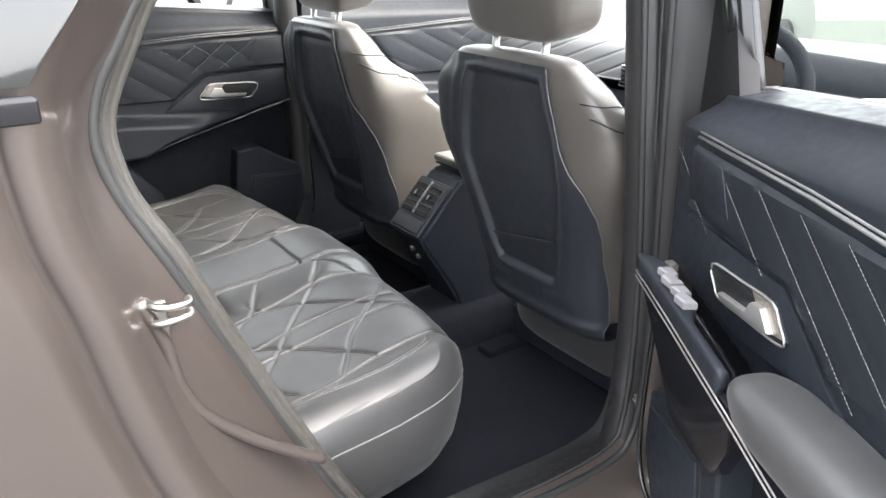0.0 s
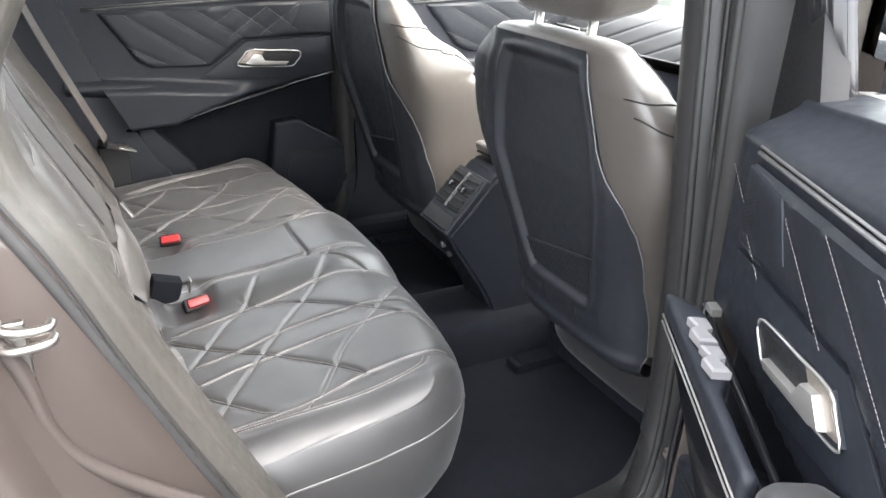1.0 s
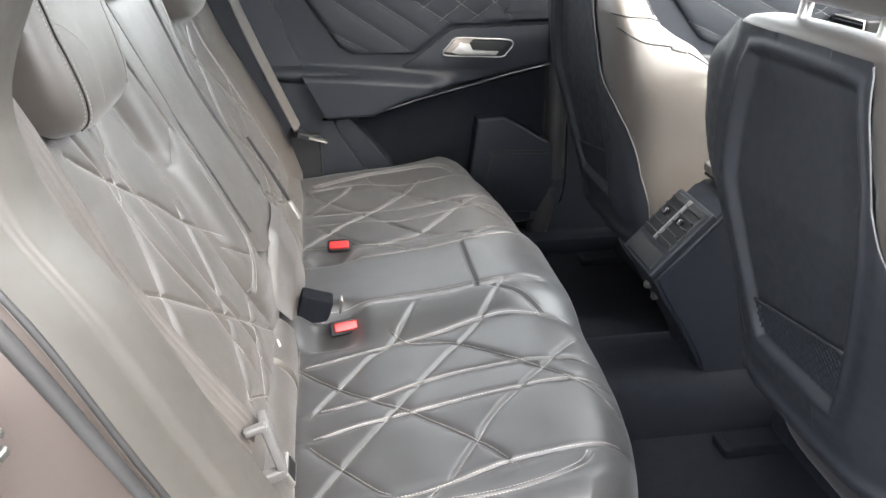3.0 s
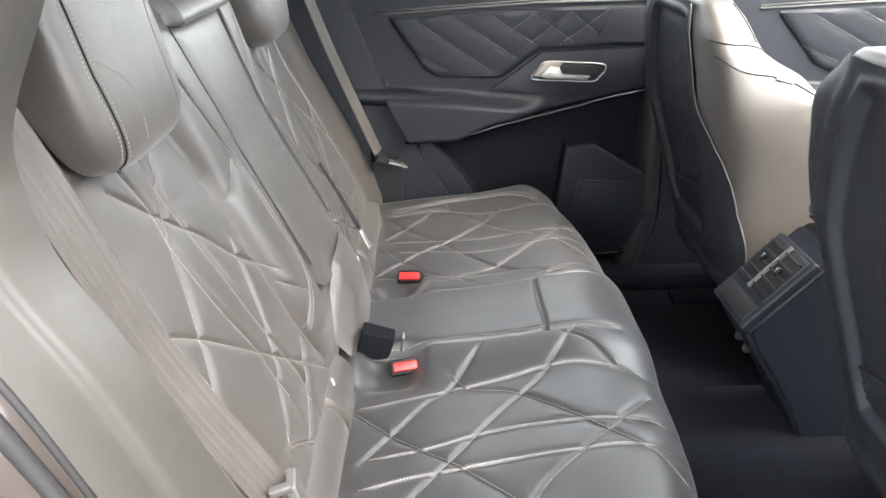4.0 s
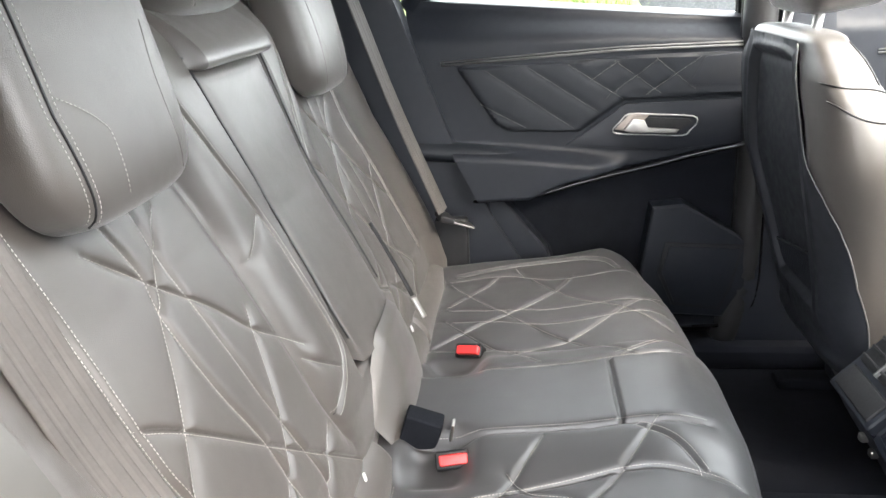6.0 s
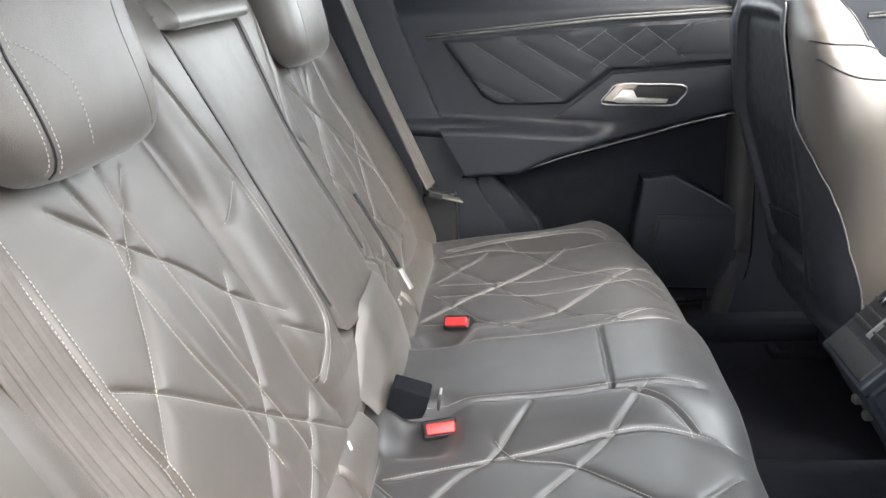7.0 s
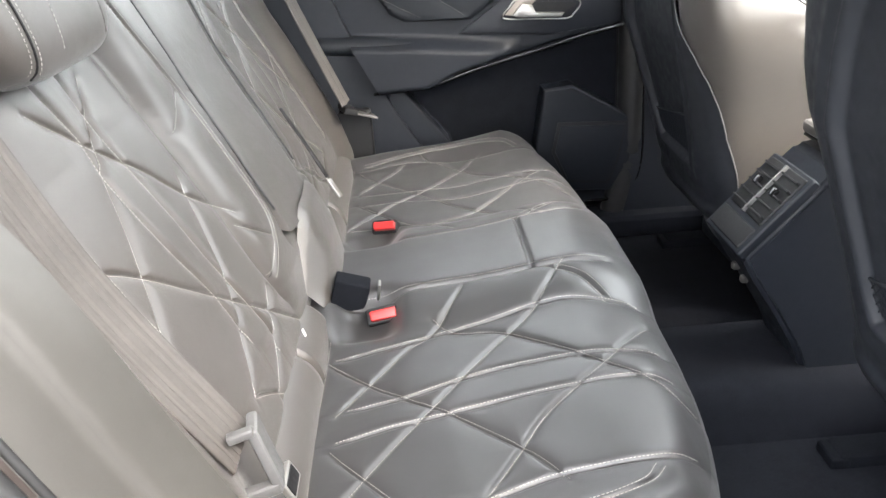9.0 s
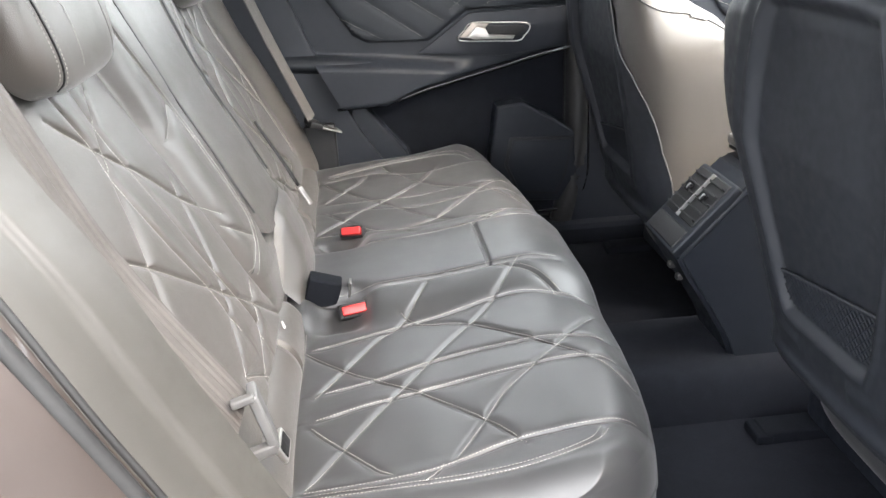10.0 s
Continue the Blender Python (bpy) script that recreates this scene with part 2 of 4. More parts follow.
OUT = [(.143, .758), (.119, .809), (.097, .867), (.076, .947), (.058, 1.035), (.038, 1.105), (.029, 1.166), (.028, 1.208), (.03, 1.23), (.064, 1.298), (.153, 1.425),
       (.271, 1.532), (.456, 1.576), (.835, 1.578), (.9, 1.455), (.906, 1.214), (.918, .952), (.93, .689), (.918, .438), (.811, .399), (.456, .435), (.231, .56)]


def offset(pts, dx):
    c = (0.5, 1.0)
    out = []
    for x, z in pts:
        d = math.hypot(x - c[0], z - c[1])
        out.append((x + dx * (x - c[0]) / d, z + dx * (z - c[1]) / d))
    return out


body = thing("car_body", "brown metallic car body with an open rear doorway", "car body", kind="structure")


def side_shell(mirror, doorway):
    def put(P):
        P = P.copy()
        if mirror:
            P[..., 1] = 2 * MID + .07 - P[..., 1]
        return P
    r_in, r_seal, r_out = rail(INNER, .84), rail(SEAL, .745), rail(OUT, .69)
    tuck, cup = rail(offset(INNER, -.002), .857), rail(offset(IN, .022), .767)
    ridge = [rail(offset(OUT, a), b) for a, b in ((.006, .681), (.014, .671), (.026, .665), (.040, .664), (.048, .667), (.052, .673), (.056, .667), (.062, .655))]
    wide = rail(offset(OUT, .085), .647)
    for r_ in ridge + [wide]:
        r_[:, 0] = np.minimum(r_[:, 0], .925)
    # outer skin, spread to a rectangle
    far = []
    for x, y, z in wide:
        dx, dz = x - .5, z - 1.0
        k = min((1.45 if dx < 0 else .425) / max(abs(dx), 1e-6), .70 / max(abs(dz), 1e-6))
        far.append((.5 + dx * k, .630 if z < 1.2 else .715, 1.0 + dz * k))
    far = np.array(far)
    g = lambda a, b, n: [a + (b - a) * t for t in np.linspace(0, 1, n)]
    trim = put(np.array([tuck] + g(r_in, cup, 5)))
    wave = ((0, 0), (.05, -.004), (.20, -.008), (.34, -.006), (.40, -.001), (.46, -.005), (.62, -.010), (.78, -.009), (.92, -.004), (1, 0))      # soft ridges
    bead = [r_in + (cup - r_in) * t + np.array([0, dy, 0]) for t, dy in wave]
    loop = put(np.array([tuck] + bead))
    rear = np.concatenate([loop[:, 365:], loop[:, :210]], 1)
    grid_part("rear_trim", rear, GREIGE, body, "grey-beige door-frame trim", flip=mirror)
    grid_part("front_trim", trim[:, 209:366], TRIM_GREY, body, "dark door-frame trim", flip=mirror)
    shut = put(np.array([cup + np.array([0, .002, 0])] + g(r_seal, r_out, 6)))
    grid_part("shut_face", np.concatenate([shut[:, 300:], shut[:, :228]], 1), PAINT, body, "brown painted door shut", flip=mirror)
    grid_part("pillar_face", shut[:, 227:301], TRIM_GREY, body, "dark trimmed pillar face", flip=mirror)
    grid_part("outer_panel", put(np.array([r_out] + ridge + [wide] + g(wide, far, 8)[1:])), PAINT, body, "brown metallic quarter panel", close_v=True, flip=mirror)
    bar("door_seal", put((cup + r_seal) / 2), .0065, RUBBER, body, "black rubber door seal", closed=True)
    bar("inner_seal", put(rail(offset(IN, .02), .770)), .003, RUBBER, body, "thin black rubber lip", closed=True)


side_shell(False, True)
side_shell(True, False)

# floor, roof, rear end and bulkhead
part("floor_pan", block((2.0, 1.42, .06), (1.0, MID, .385), .01), CARPET, body, "black carpeted floor")
tunnel = smooth_line([(-.13, .41), (-.11, .47), (-.07, .50), (.07, .50), (.11, .47), (.13, .41)], 4)
xs = np.linspace(.45, 1.7, 6)
grid_part("tunnel", np.array([[(x, MID + a, b) for a, b in tunnel] for x in xs]), CARPET, body)
xs, vs = np.linspace(-.55, 0.80, 24), np.linspace(-.70, .70, 20)
roof = lambda dz: np.array([[(x, MID + v, 1.60 + dz - .07 * (v / .7) ** 4 - .06 * ((x - .4) / .95) ** 4) for v in vs] for x in xs])

grid_part("headliner", roof(-.03), CLOTH, body, "pale grey cloth headliner")
grid_part("roof", roof(.03), PAINT, body, "brown metallic roof", flip=True)
# unseen clear roof panel, added so that more skylight reaches the front cabin
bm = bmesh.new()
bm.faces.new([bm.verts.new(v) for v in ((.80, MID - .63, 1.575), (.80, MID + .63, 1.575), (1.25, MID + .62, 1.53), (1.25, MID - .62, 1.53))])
w = part("glass_roof", bm, GLASS, body, "unseen clear glass roof panel, added to let light in over the front seats")
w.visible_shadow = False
for s in (-1, 1):
    # sills with a step, roof rails
    part("sill_tread", block((1.5, .10, .06), (1.06, MID + s * .665, .440), .026), CARPET, body, "black carpeted sill")
    part("cant_rail", block((1.9, .10, .12), (.40, MID + s * .70, 1.545), .04), CLOTH, body)
    bar("windscreen_pillar", [(1.22, MID + s * .66, 1.52), (1.5, MID + s * .70, 1.36), (1.9, MID + s * .74, 1.10), (2.05, MID + s * .75, 1.0)], .045, TRIM, body, "dark windscreen pillar")
    bar("tail_pillar", [(-.55, MID + s * .64, 1.50), (-.75, MID + s * .66, 1.25), (-.92, MID + s * .68, 1.0)], .06, TRIM, body)
part("tailgate", block((.10, 1.4, .62), (-.98, MID, .72), .04), PAINT, body)
part("boot_floor", block((1.0, 1.34, .06), (-.48, MID, .62), .01), CARPET, body)
part("bonnet", block((.95, 1.50, .14), (2.58, MID, .93), .06), PAINT, body, "brown metallic bonnet")
part("front_end", block((.95, 1.60, .46), (2.60, MID, .63), .08), PAINT, body, "brown metallic front wings and bumper")
bm = bmesh.new()
bm.faces.new([bm.verts.new(v) for v in ((-.57, MID - .60, 1.53), (-.57, MID + .60, 1.53), (-.96, MID + .66, 1.02), (-.96, MID - .66, 1.02))])
w = part("rear_window", bm, GLASS, body, "tinted rear window")
w.visible_shadow = False
for x in (-.33, 2.42):
    for s in (-1, 1):
        for name, r, w_, mat in (("tyre", .345, .22, RUBBER), ("rim", .23, .225, STEEL)):
            bm = bmesh.new()
            bmesh.ops.create_cone(bm, cap_ends=True, segments=40, radius1=r, radius2=r, depth=w_, matrix=pose(x, MID + s * .735, .345, 90, 0, 0))
            bmesh.ops.bevel(bm, geom=[e for e in bm.edges if len(e.link_faces) == 2 and abs(e.link_faces[0].normal.dot(e.link_faces[1].normal)) < .5], offset=.02, segments=3, affect='EDGES')
            part(name, bm, mat, body)
part("bulkhead", block((.08, 1.42, .60), (2.08, MID, .68), .02), TRIM, body)
bm = bmesh.new()
for v in ((1.25, MID - .62, 1.52), (1.25, MID + .62, 1.52), (2.05, MID + .70, 1.0), (2.05, MID - .70, 1.0)):
    bm.verts.new(v)
bm.faces.new(bm.verts[:])
w = part("windscreen", bm, GLASS, body, "clear laminated windscreen")
w.visible_shadow = False
for s in (-1, 1):
    # lower trim of the middle pillar
    part("pillar_trim", prism([(.80, .42), (1.06, .42), (1.04, .75), (.985, 1.20), (.895, 1.20), (.885, .75), (.850, .58)],
                              lambda a, b, q: (a, MID + s * (.70 - q), b), .045, .012), TRIM, body, "dark lower pillar trim")
    # trim of the rear quarter, from the door's edge to the back of the bench
    e = .0 if s > 0 else -.17
    part("quarter_trim", prism([(.50 + e, .44), (.43 + e, .60), (.335 + e, .75), (.238 + e, .95), (.15 + e, 1.19), (.10 + e, 1.34), (.16 + e, 1.47), (-.62, 1.52), (-.80, 1.0), (-.80, .44)],
                               lambda a, b, q: (a, MID + s * (.715 - q - .16 * max(0, b - 1.15)), b), .065, .012), TRIM, body, "dark grained quarter trim")
    # bodywork behind the rear doors inside: wheel-arch trim
    part("arch_trim", block((.60, .06, .62), (-.34, MID + s * .695, .84), .03), TRIM, body, "dark wheel-arch trim")
    bar("b_pillar", smooth_line([(.835, MID + s * .680, .45), (.868, MID + s * .682, .62), (.868, MID + s * .678, .85), (.853, MID + s * .668, 1.1), (.843, MID + s * .655, 1.3), (.825, MID + s * .63, 1.52)], 6),
        .034, TRIM_GREY, body, "dark trimmed middle pillar", sides=14, flat=.9)
    for dx, dy in ((-.026, .017), (-.005, .031), (.018, .024)):      # ribbed seals up the pillar
        bar("pillar_seal", smooth_line([(.835 + dx, MID + s * (.680 + dy), .45), (.868 + dx, MID + s * (.682 + dy), .62), (.868 + dx, MID + s * (.678 + dy), .85), (.853 + dx, MID + s * (.668 + dy), 1.1), (.843 + dx, MID + s * (.655 + dy), 1.3), (.825 + dx, MID + s * (.63 + dy), 1.52)], 6),
            .0055, RUBBER, body, "black rubber pillar seal", sides=8)
    bar("pillar_outer", [(.905, MID + s * .81, .45), (.905, MID + s * .83, .80), (.885, MID + s * .825, 1.12), (.80, MID + s * .78, 1.5)], .03, GLOSS, body, "gloss black outer pillar", flat=.5)
# near quarter window and its waist strip
part("quarter_window", prism([(-.78, 1.245), (.008, 1.245), (.048, 1.295), (.163, 1.44), (.222, 1.50), (-.53, 1.50)], lambda a, b, q: (a, .652 - q + (b - 1.2) * .22, b), .012, .003), TINT, body, "dark tinted quarter window")
part("belt_strip", block((1.0, .012, .02), (-.49, .634, 1.232), .004), GLOSS, body, "gloss black waist strip")
# pressed bead across the lower shut face
bar("pressed_bead", smooth_line([(.066, .705, 1.035), (.085, .707, .984), (.094, .709, .932), (.115, .711, .889), (.155, .714, .845), (.208, .717, .800), (.245, .720, .772)], 6), .007, PAINT, body, "pressed bead in the door shut", sides=10)
# striker
st = thing("door_striker", "bare steel door striker loop on the brown shut face", "striker")
SM = pose(.090, .712, 1.020)
part("plate", block((.022, .008, .052), (.082, .716, 1.000), .003), STEEL, st)
for dz in (-.009, .009):
    bar("prong", [SM @ Vector(q) for q in smooth_line([(-.016, .004, dz), (-.012, -.014, dz), (.0, -.020, dz * .8), (.018, -.018, dz * .7), (.022, -.008, dz * .7)], 5)], .004, STEEL, st)

# ---- rear bench ----
# seams of one outer seat, as (x, distance from the middle line); the other seat mirrors them
CUSHION_SEAMS = [
    ([(.235, .202), (.307, .278), (.380, .337), (.454, .413), (.491, .472)], "stitch"),
    ([(.561, .080), (.510, .155), (.435, .235), (.364, .326), (.308, .397), (.248, .482)], "stitch"),
    ([(.635, .226), (.570, .295), (.490, .364), (.453, .414), (.407, .479)], "stitch"),
    ([(.419, .095), (.374, .171), (.342, .196), (.300, .251), (.253, .314)], "stitch"),
    ([(.266, .309), (.343, .297), (.436, .272), (.535, .275), (.594, .284), (.637, .285)], "fold"),
    ([(.256, .362), (.311, .350), (.382, .340), (.448, .331), (.542, .331), (.599, .332), (.635, .340)], "fold"),
    ([(.372, .151), (.398, .178), (.456, .194), (.504, .235), (.571, .306), (.618, .348), (.645, .385)], "stitch"),
    ([(.250, .373), (.344, .488)], "stitch"),
    ([(.374, .518), (.400, .481)], "stitch"),
    ([(.247, .489), (.364, .492), (.468, .463), (.567, .463), (.618, .464)], "fold"),
    ([(.259, .502), (.384, .519), (.487, .520), (.550, .504), (.575, .477)], "double"),
    ([(.245, .201), (.360, .181), (.516, .155), (.604, .168), (.640, .175)], "fold"),
    ([(.529, .090), (.568, .116), (.590, .143), (.604, .169)], "double"),
    ([(.231, .156), (.230, .242), (.227, .362), (.231, .498)], "seam"),
    ([(.234, .081), (.313, .085), (.397, .084), (.517, .086), (.575, .088), (.620, .094)], "seam"),
]
BACK_SEAMS = [   # (height, distance from the middle line)
    ([(1.061, .388), (1.028, .347), (1.000, .315), (.962, .267), (.920, .228), (.880, .172)], "stitch"),
    ([(1.063, .266), (1.029, .298), (.987, .341), (.939, .380), (.888, .429), (.865, .453)], "stitch"),
    ([(1.105, .359), (1.071, .348), (1.020, .332), (.982, .342), (.912, .338), (.847, .323), (.783, .323)], "fold"),
    ([(1.104, .307), (1.063, .298), (1.024, .296), (.951, .289), (.861, .283), (.769, .267), (.738, .270)], "fold"),
    ([(.942, .453), (.907, .401), (.840, .319), (.776, .240), (.712, .158)], "stitch"),
    ([(.939, .216), (.885, .249), (.826, .295), (.787, .349), (.758, .387)], "stitch"),
    ([(1.202, .232), (1.084, .203), (1.014, .188), (.930, .187), (.840, .190), (.787, .187), (.741, .168)], "crease"),
    ([(1.202, .198), (1.166, .179), (1.101, .148), (1.031, .115), (.990, .106), (.936, .104), (.880, .102), (.845, .106), (.823, .126), (.807, .158), (.790, .184)], "double"),
    ([(.790, .205), (.768, .245), (.739, .284), (.718, .331)], "seam"),
    ([(.760, .387), (.736, .349), (.716, .320)], "stitch"),
    ([(1.020, .122), (.978, .178)], "stitch"),
    ([(.866, .185), (.829, .128)], "stitch"),
    ([(1.107, .458), (1.049, .451), (1.012, .449), (.958, .453), (.909, .455), (.863, .451), (.766, .461)], "double"),
]
DEPTH = {"crease": (.0050, .0070), "stitch": (.0044, .0026), "fold": (.0042, .0028), "double": (.0050, .0026), "seam": (.008, .0040)}


def quilt(a, b, seams):
    """How far the padding sinks at each place, from the seams in the plane; a fold has a roll of padding along its inner side."""
    sink = np.zeros(a.shape)
    roll = np.zeros(a.shape)
    near = np.full(a.shape, .08)
    for line, kind in seams:
        fine = smooth_line(line, 5)
        d = seg_dist(a, b, fine)
        depth, wide = DEPTH[kind]
        ends = np.minimum(np.hypot(a - line[0][0], b - line[0][1]), np.hypot(a - line[-1][0], b - line[-1][1]))
        k = np.clip(ends / .022, .25, 1)          # creases die out at their ends
        sink = np.maximum(sink, depth * k * np.exp(-(d / wide) ** 1.2))
        near = np.minimum(near, d)
        if kind == "fold":
            order = np.argsort(fine[:, 0])
            at = np.interp(a, fine[order, 0], fine[order, 1])
            roll = np.maximum(roll, .0024 * k * np.exp(-d / .018) * (b < at))
    return sink - roll - .0026 * (1 - np.exp(-near / .009))


def cushion_height(x, v):
    a = np.abs(v)
    base = sum(np.interp(x + d, [.10, .2, .35, .45, .52, .58, .62, .66], [.664, .664, .681, .689, .702, .713, .708, .690]) for d in np.linspace(-.036, .036, 9)) / 9
    mid = .026 * (1 - step(.075, .172, a))                       # the raised middle place
    ridge = .006 * np.exp(-((a - .135) / .028) ** 2)
    side = .020 * step(.465, .54, a)
    pocket = -.030 * np.exp(-((x - .285) / .042) ** 4 - ((a - .118) / .040) ** 4)     # wells of the belt buckles
    return base + mid + ridge + side + pocket


bench = thing("rear_bench_seat", "black leather rear bench with diamond quilting and grey stitching", "car seat")
HALF = .575


def front_edge(v):
    return .45 + .215 * (1 - np.minimum(np.abs(v) / HALF, 1) ** 3.5) ** (1 / 3.5)


nv, nx = 640, 240
vv = np.linspace(-HALF, HALF, nv)
bb = np.linspace(0, 1, nx)
V = np.repeat(vv[:, None], nx, 1)
X = .20 + (front_edge(V) - .20) * bb[None, :]
edge = np.minimum(HALF - np.abs(V), front_edge(V) - X)
Z = cushion_height(X, V) - quilt(X, np.abs(V), CUSHION_SEAMS) - .020 * np.clip(1 - edge / .045, 0, 1) ** 2
# soft wrinkles in the leather
wr = np.array([[noise.noise(Vector((x * 22, v * 16, 3.1))) for x, v in zip(rx, rv)] for rx, rv in zip(X[::2, ::2], V[::2, ::2])])
wr = np.repeat(np.repeat(wr, 2, 0), 2, 1)[:nv, :nx]
wr = (wr + np.roll(wr, 1, 0) + np.roll(wr, 1, 1) + np.roll(np.roll(wr, 1, 0), 1, 1)) / 4
Z = Z + .0013 * wr
# the joint across the middle place
cross = np.where(np.abs(V) < .086, np.exp(-((X - .517) / .003) ** 2), 0)
Z = Z - .006 * cross
TOP = np.stack([X, MID + V, Z], -1)
ring = np.concatenate([TOP[0, :], TOP[1:, -1], TOP[-1, :-1][::-1]], 0)


def skirt(ring, rows):
    c = np.array([.35, MID, 0])
    nrm = np.gradient(ring, axis=0)
    nrm = np.stack([nrm[:, 1], -nrm[:, 0], 0 * nrm[:, 0]], -1)
    nrm /= np.linalg.norm(nrm, axis=1)[:, None] + 1e-9
    if ((ring - c) * nrm).sum() < 0:
        nrm = -nrm
    out = []
    for off, drop, floor_z in rows:
        q = ring + nrm * off
        q[:, 2] = ring[:, 2] - drop if floor_z is None else floor_z
        out.append(q)
    return np.array(out)


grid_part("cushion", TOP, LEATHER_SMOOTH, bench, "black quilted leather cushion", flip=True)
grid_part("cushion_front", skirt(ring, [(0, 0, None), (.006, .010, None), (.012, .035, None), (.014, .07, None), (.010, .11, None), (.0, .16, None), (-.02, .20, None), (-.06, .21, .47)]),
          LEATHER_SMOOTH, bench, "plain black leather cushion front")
cord = skirt(ring, [(.0125, .050, None)])[0]
bar("piping", cord[10:-10:2], .0020, PIPING, bench, "grey corded edge", sides=6)


def on_cushion(line, off=0.0, n=6):
    p = smooth_line(line, n)
    if off:
        t = np.gradient(p, axis=0)
        t /= np.linalg.norm(t, axis=1)[:, None]
        p = p + off * np.stack([t[:, 1], -t[:, 0]], -1)
    return p


def threads(seams, place):
    lines = []
    for line, kind in seams:
        if kind in ("stitch", "fold"):
            lines.append(place(on_cushion(line, .0016)))
        elif kind == "double":
            lines += [place(on_cushion(line, o)) for o in (-.0048, .0048)]
        elif kind == "seam":
            lines.append(place(on_cushion(line, .006)))
    return lines


def place_cushion(s):
    def f(p):
        x, v = p[:, 0], p[:, 1]
        z = cushion_height(x, v) - quilt(x, v, CUSHION_SEAMS) - .020 * np.clip(1 - np.minimum(HALF - v, front_edge(v) - x) / .045, 0, 1) ** 2 + .0012
        return np.stack([x, MID + s * v, z], -1)
    return f


stitches("cushion_stitching", threads(CUSHION_SEAMS, place_cushion(-1)) + threads(CUSHION_SEAMS, place_cushion(1)), bench)


def back_depth(z):
    return np.interp(z, [.60, .715, .775, .84, .918, 1.012, 1.04, 1.17, 1.30], [.205, .203, .185, .155, .117, .068, .056, .006, -.05])


def arm_half(z):
    """Half the width of the folding armrest."""
    return np.interp(z, [.80, .87, .943, 1.0, 1.04, 1.11, 1.18], [.0965, .0975, .0940, .0930, .0940, .1030, .1120])


def arm_mid(z):
    return np.interp(z, [.80, .87, .943, 1.0, 1.04, 1.11, 1.18], [.0115, .0125, .0170, .0190, .0180, .0095, .0020])


def back_shape(z, v):
    a = np.abs(v)
    brim = np.interp(z, [.72, .79, .84, .90, 1.0, 1.08, 1.20], [.160, .188, .191, .189, .188, .203, .232])
    bolster = np.interp(z, [.72, .80, .86, .95, 1.17], [.0, .014, .022, .026, .036]) * (1 - (1 - np.clip((brim + .004 - a) / .06, 0, 1)) ** 2.5)
    outer = .030 * step(.48, .56, a)
    half = arm_half(z)
    c = np.abs(v - arm_mid(z))
    slot = -.034 * step(half + .0065, half + .0035, c) * step(.79, .81, z) * step(1.1875, 1.1845, z)     # the well of the folding armrest
    roll = .030 * np.sqrt(np.clip(1 - ((z - 1.217) / .030) ** 2, 0, 1)) * step(half + .008, half - .002, c)      # padded roll over the armrest
    return back_depth(z) + bolster + outer + slot + roll


nz = 310
zz = np.linspace(.63, 1.245, nz)
V = np.repeat(np.linspace(-.60, .60, nv)[:, None], nz, 1)
ZB = np.repeat(zz[None], nv, 0)
S = quilt(ZB, np.abs(V), BACK_SEAMS) * 1.25
DX = np.clip(1 - np.minimum(1.245 - ZB, .60 - np.abs(V)) / .05, 0, 1) ** 2 * .03
wr = np.array([[noise.noise(Vector((z * 20, v * 20, 7.7))) for z, v in zip(rz, rv)] for rz, rv in zip(ZB[::2, ::2], V[::2, ::2])])
wr = np.repeat(np.repeat(wr, 2, 0), 2, 1)[:nv, :nz]
wr = (wr + np.roll(wr, 1, 0) + np.roll(wr, 1, 1) + np.roll(np.roll(wr, 1, 0), 1, 1)) / 4
XB = back_shape(ZB, V) - S - DX + .0010 * wr
FACE = np.stack([XB, MID + V, ZB + .35 * (back_depth(ZB) - XB)], -1)
# backrest in the paler leather: the light on it is in the colour
grid_part("backrest", FACE, LEATHER_LIT, bench, "black quilted leather backrest", flip=False)
edge_loop = np.concatenate([FACE[0, :], FACE[1:, -1], FACE[-1, :-1][::-1]], 0)
rows = [edge_loop]
for off in (.02, .06, .13):
    q = edge_loop.copy()
    q[:, 0] -= off
    q[:, 2] += .012 * (off < .1)
    rows.append(q)
grid_part("backrest_edge", np.array(rows), LEATHER_LIT, bench)
grid_part("backrest_rear", np.stack([np.stack([XB[::20, ::10] - .12, MID + V[::20, ::10], ZB[::20, ::10]], -1)])[0], CARPET, bench, flip=True)


def place_back(s):
    def f(p):
        z, v = p[:, 0], p[:, 1]
        x = back_shape(z, s * v) - 1.25 * quilt(z, v, BACK_SEAMS)
        return np.stack([x + .0012, MID + s * v, z + .35 * (back_depth(z) - x)], -1)
    return f


stitches("backrest_stitching", threads(BACK_SEAMS, place_back(-1)) + threads(BACK_SEAMS, place_back(1)), bench)

for line, kind in BACK_SEAMS:
    if kind == "double":
        for s in (-1, 1):
            bar("seam", place_back(s)(smooth_line(line, 8)) + np.array([-.0012, 0, 0]), .0009, BLACK, bench, "dark seam between the stitch rows", sides=5)

# folding armrest in the middle of the backrest
na, nb = 90, 150
A = np.linspace(-1, 1, na)[:, None] * np.ones((1, nb))
A = np.sin(A * np.pi / 2) * .5 + A * .5
T = np.ones((na, 1)) * np.linspace(0, 1, nb)[None]
zt = .812 + T * (1.184 - .812)
gap = np.minimum((1 - np.abs(A)) * arm_half(zt), (1.184 - zt))
round_off = .030 * (1 - np.clip(gap / .009, 0, 1)) ** 3 + .004 * (1 - np.clip(gap / .03, 0, 1)) ** 2
arm_lift = lambda z: np.interp(z, [.80, .95, 1.17], [.028, .028, .036])
arm_x = back_depth(zt) + arm_lift(zt) - round_off + .006 * (1 - A ** 2)
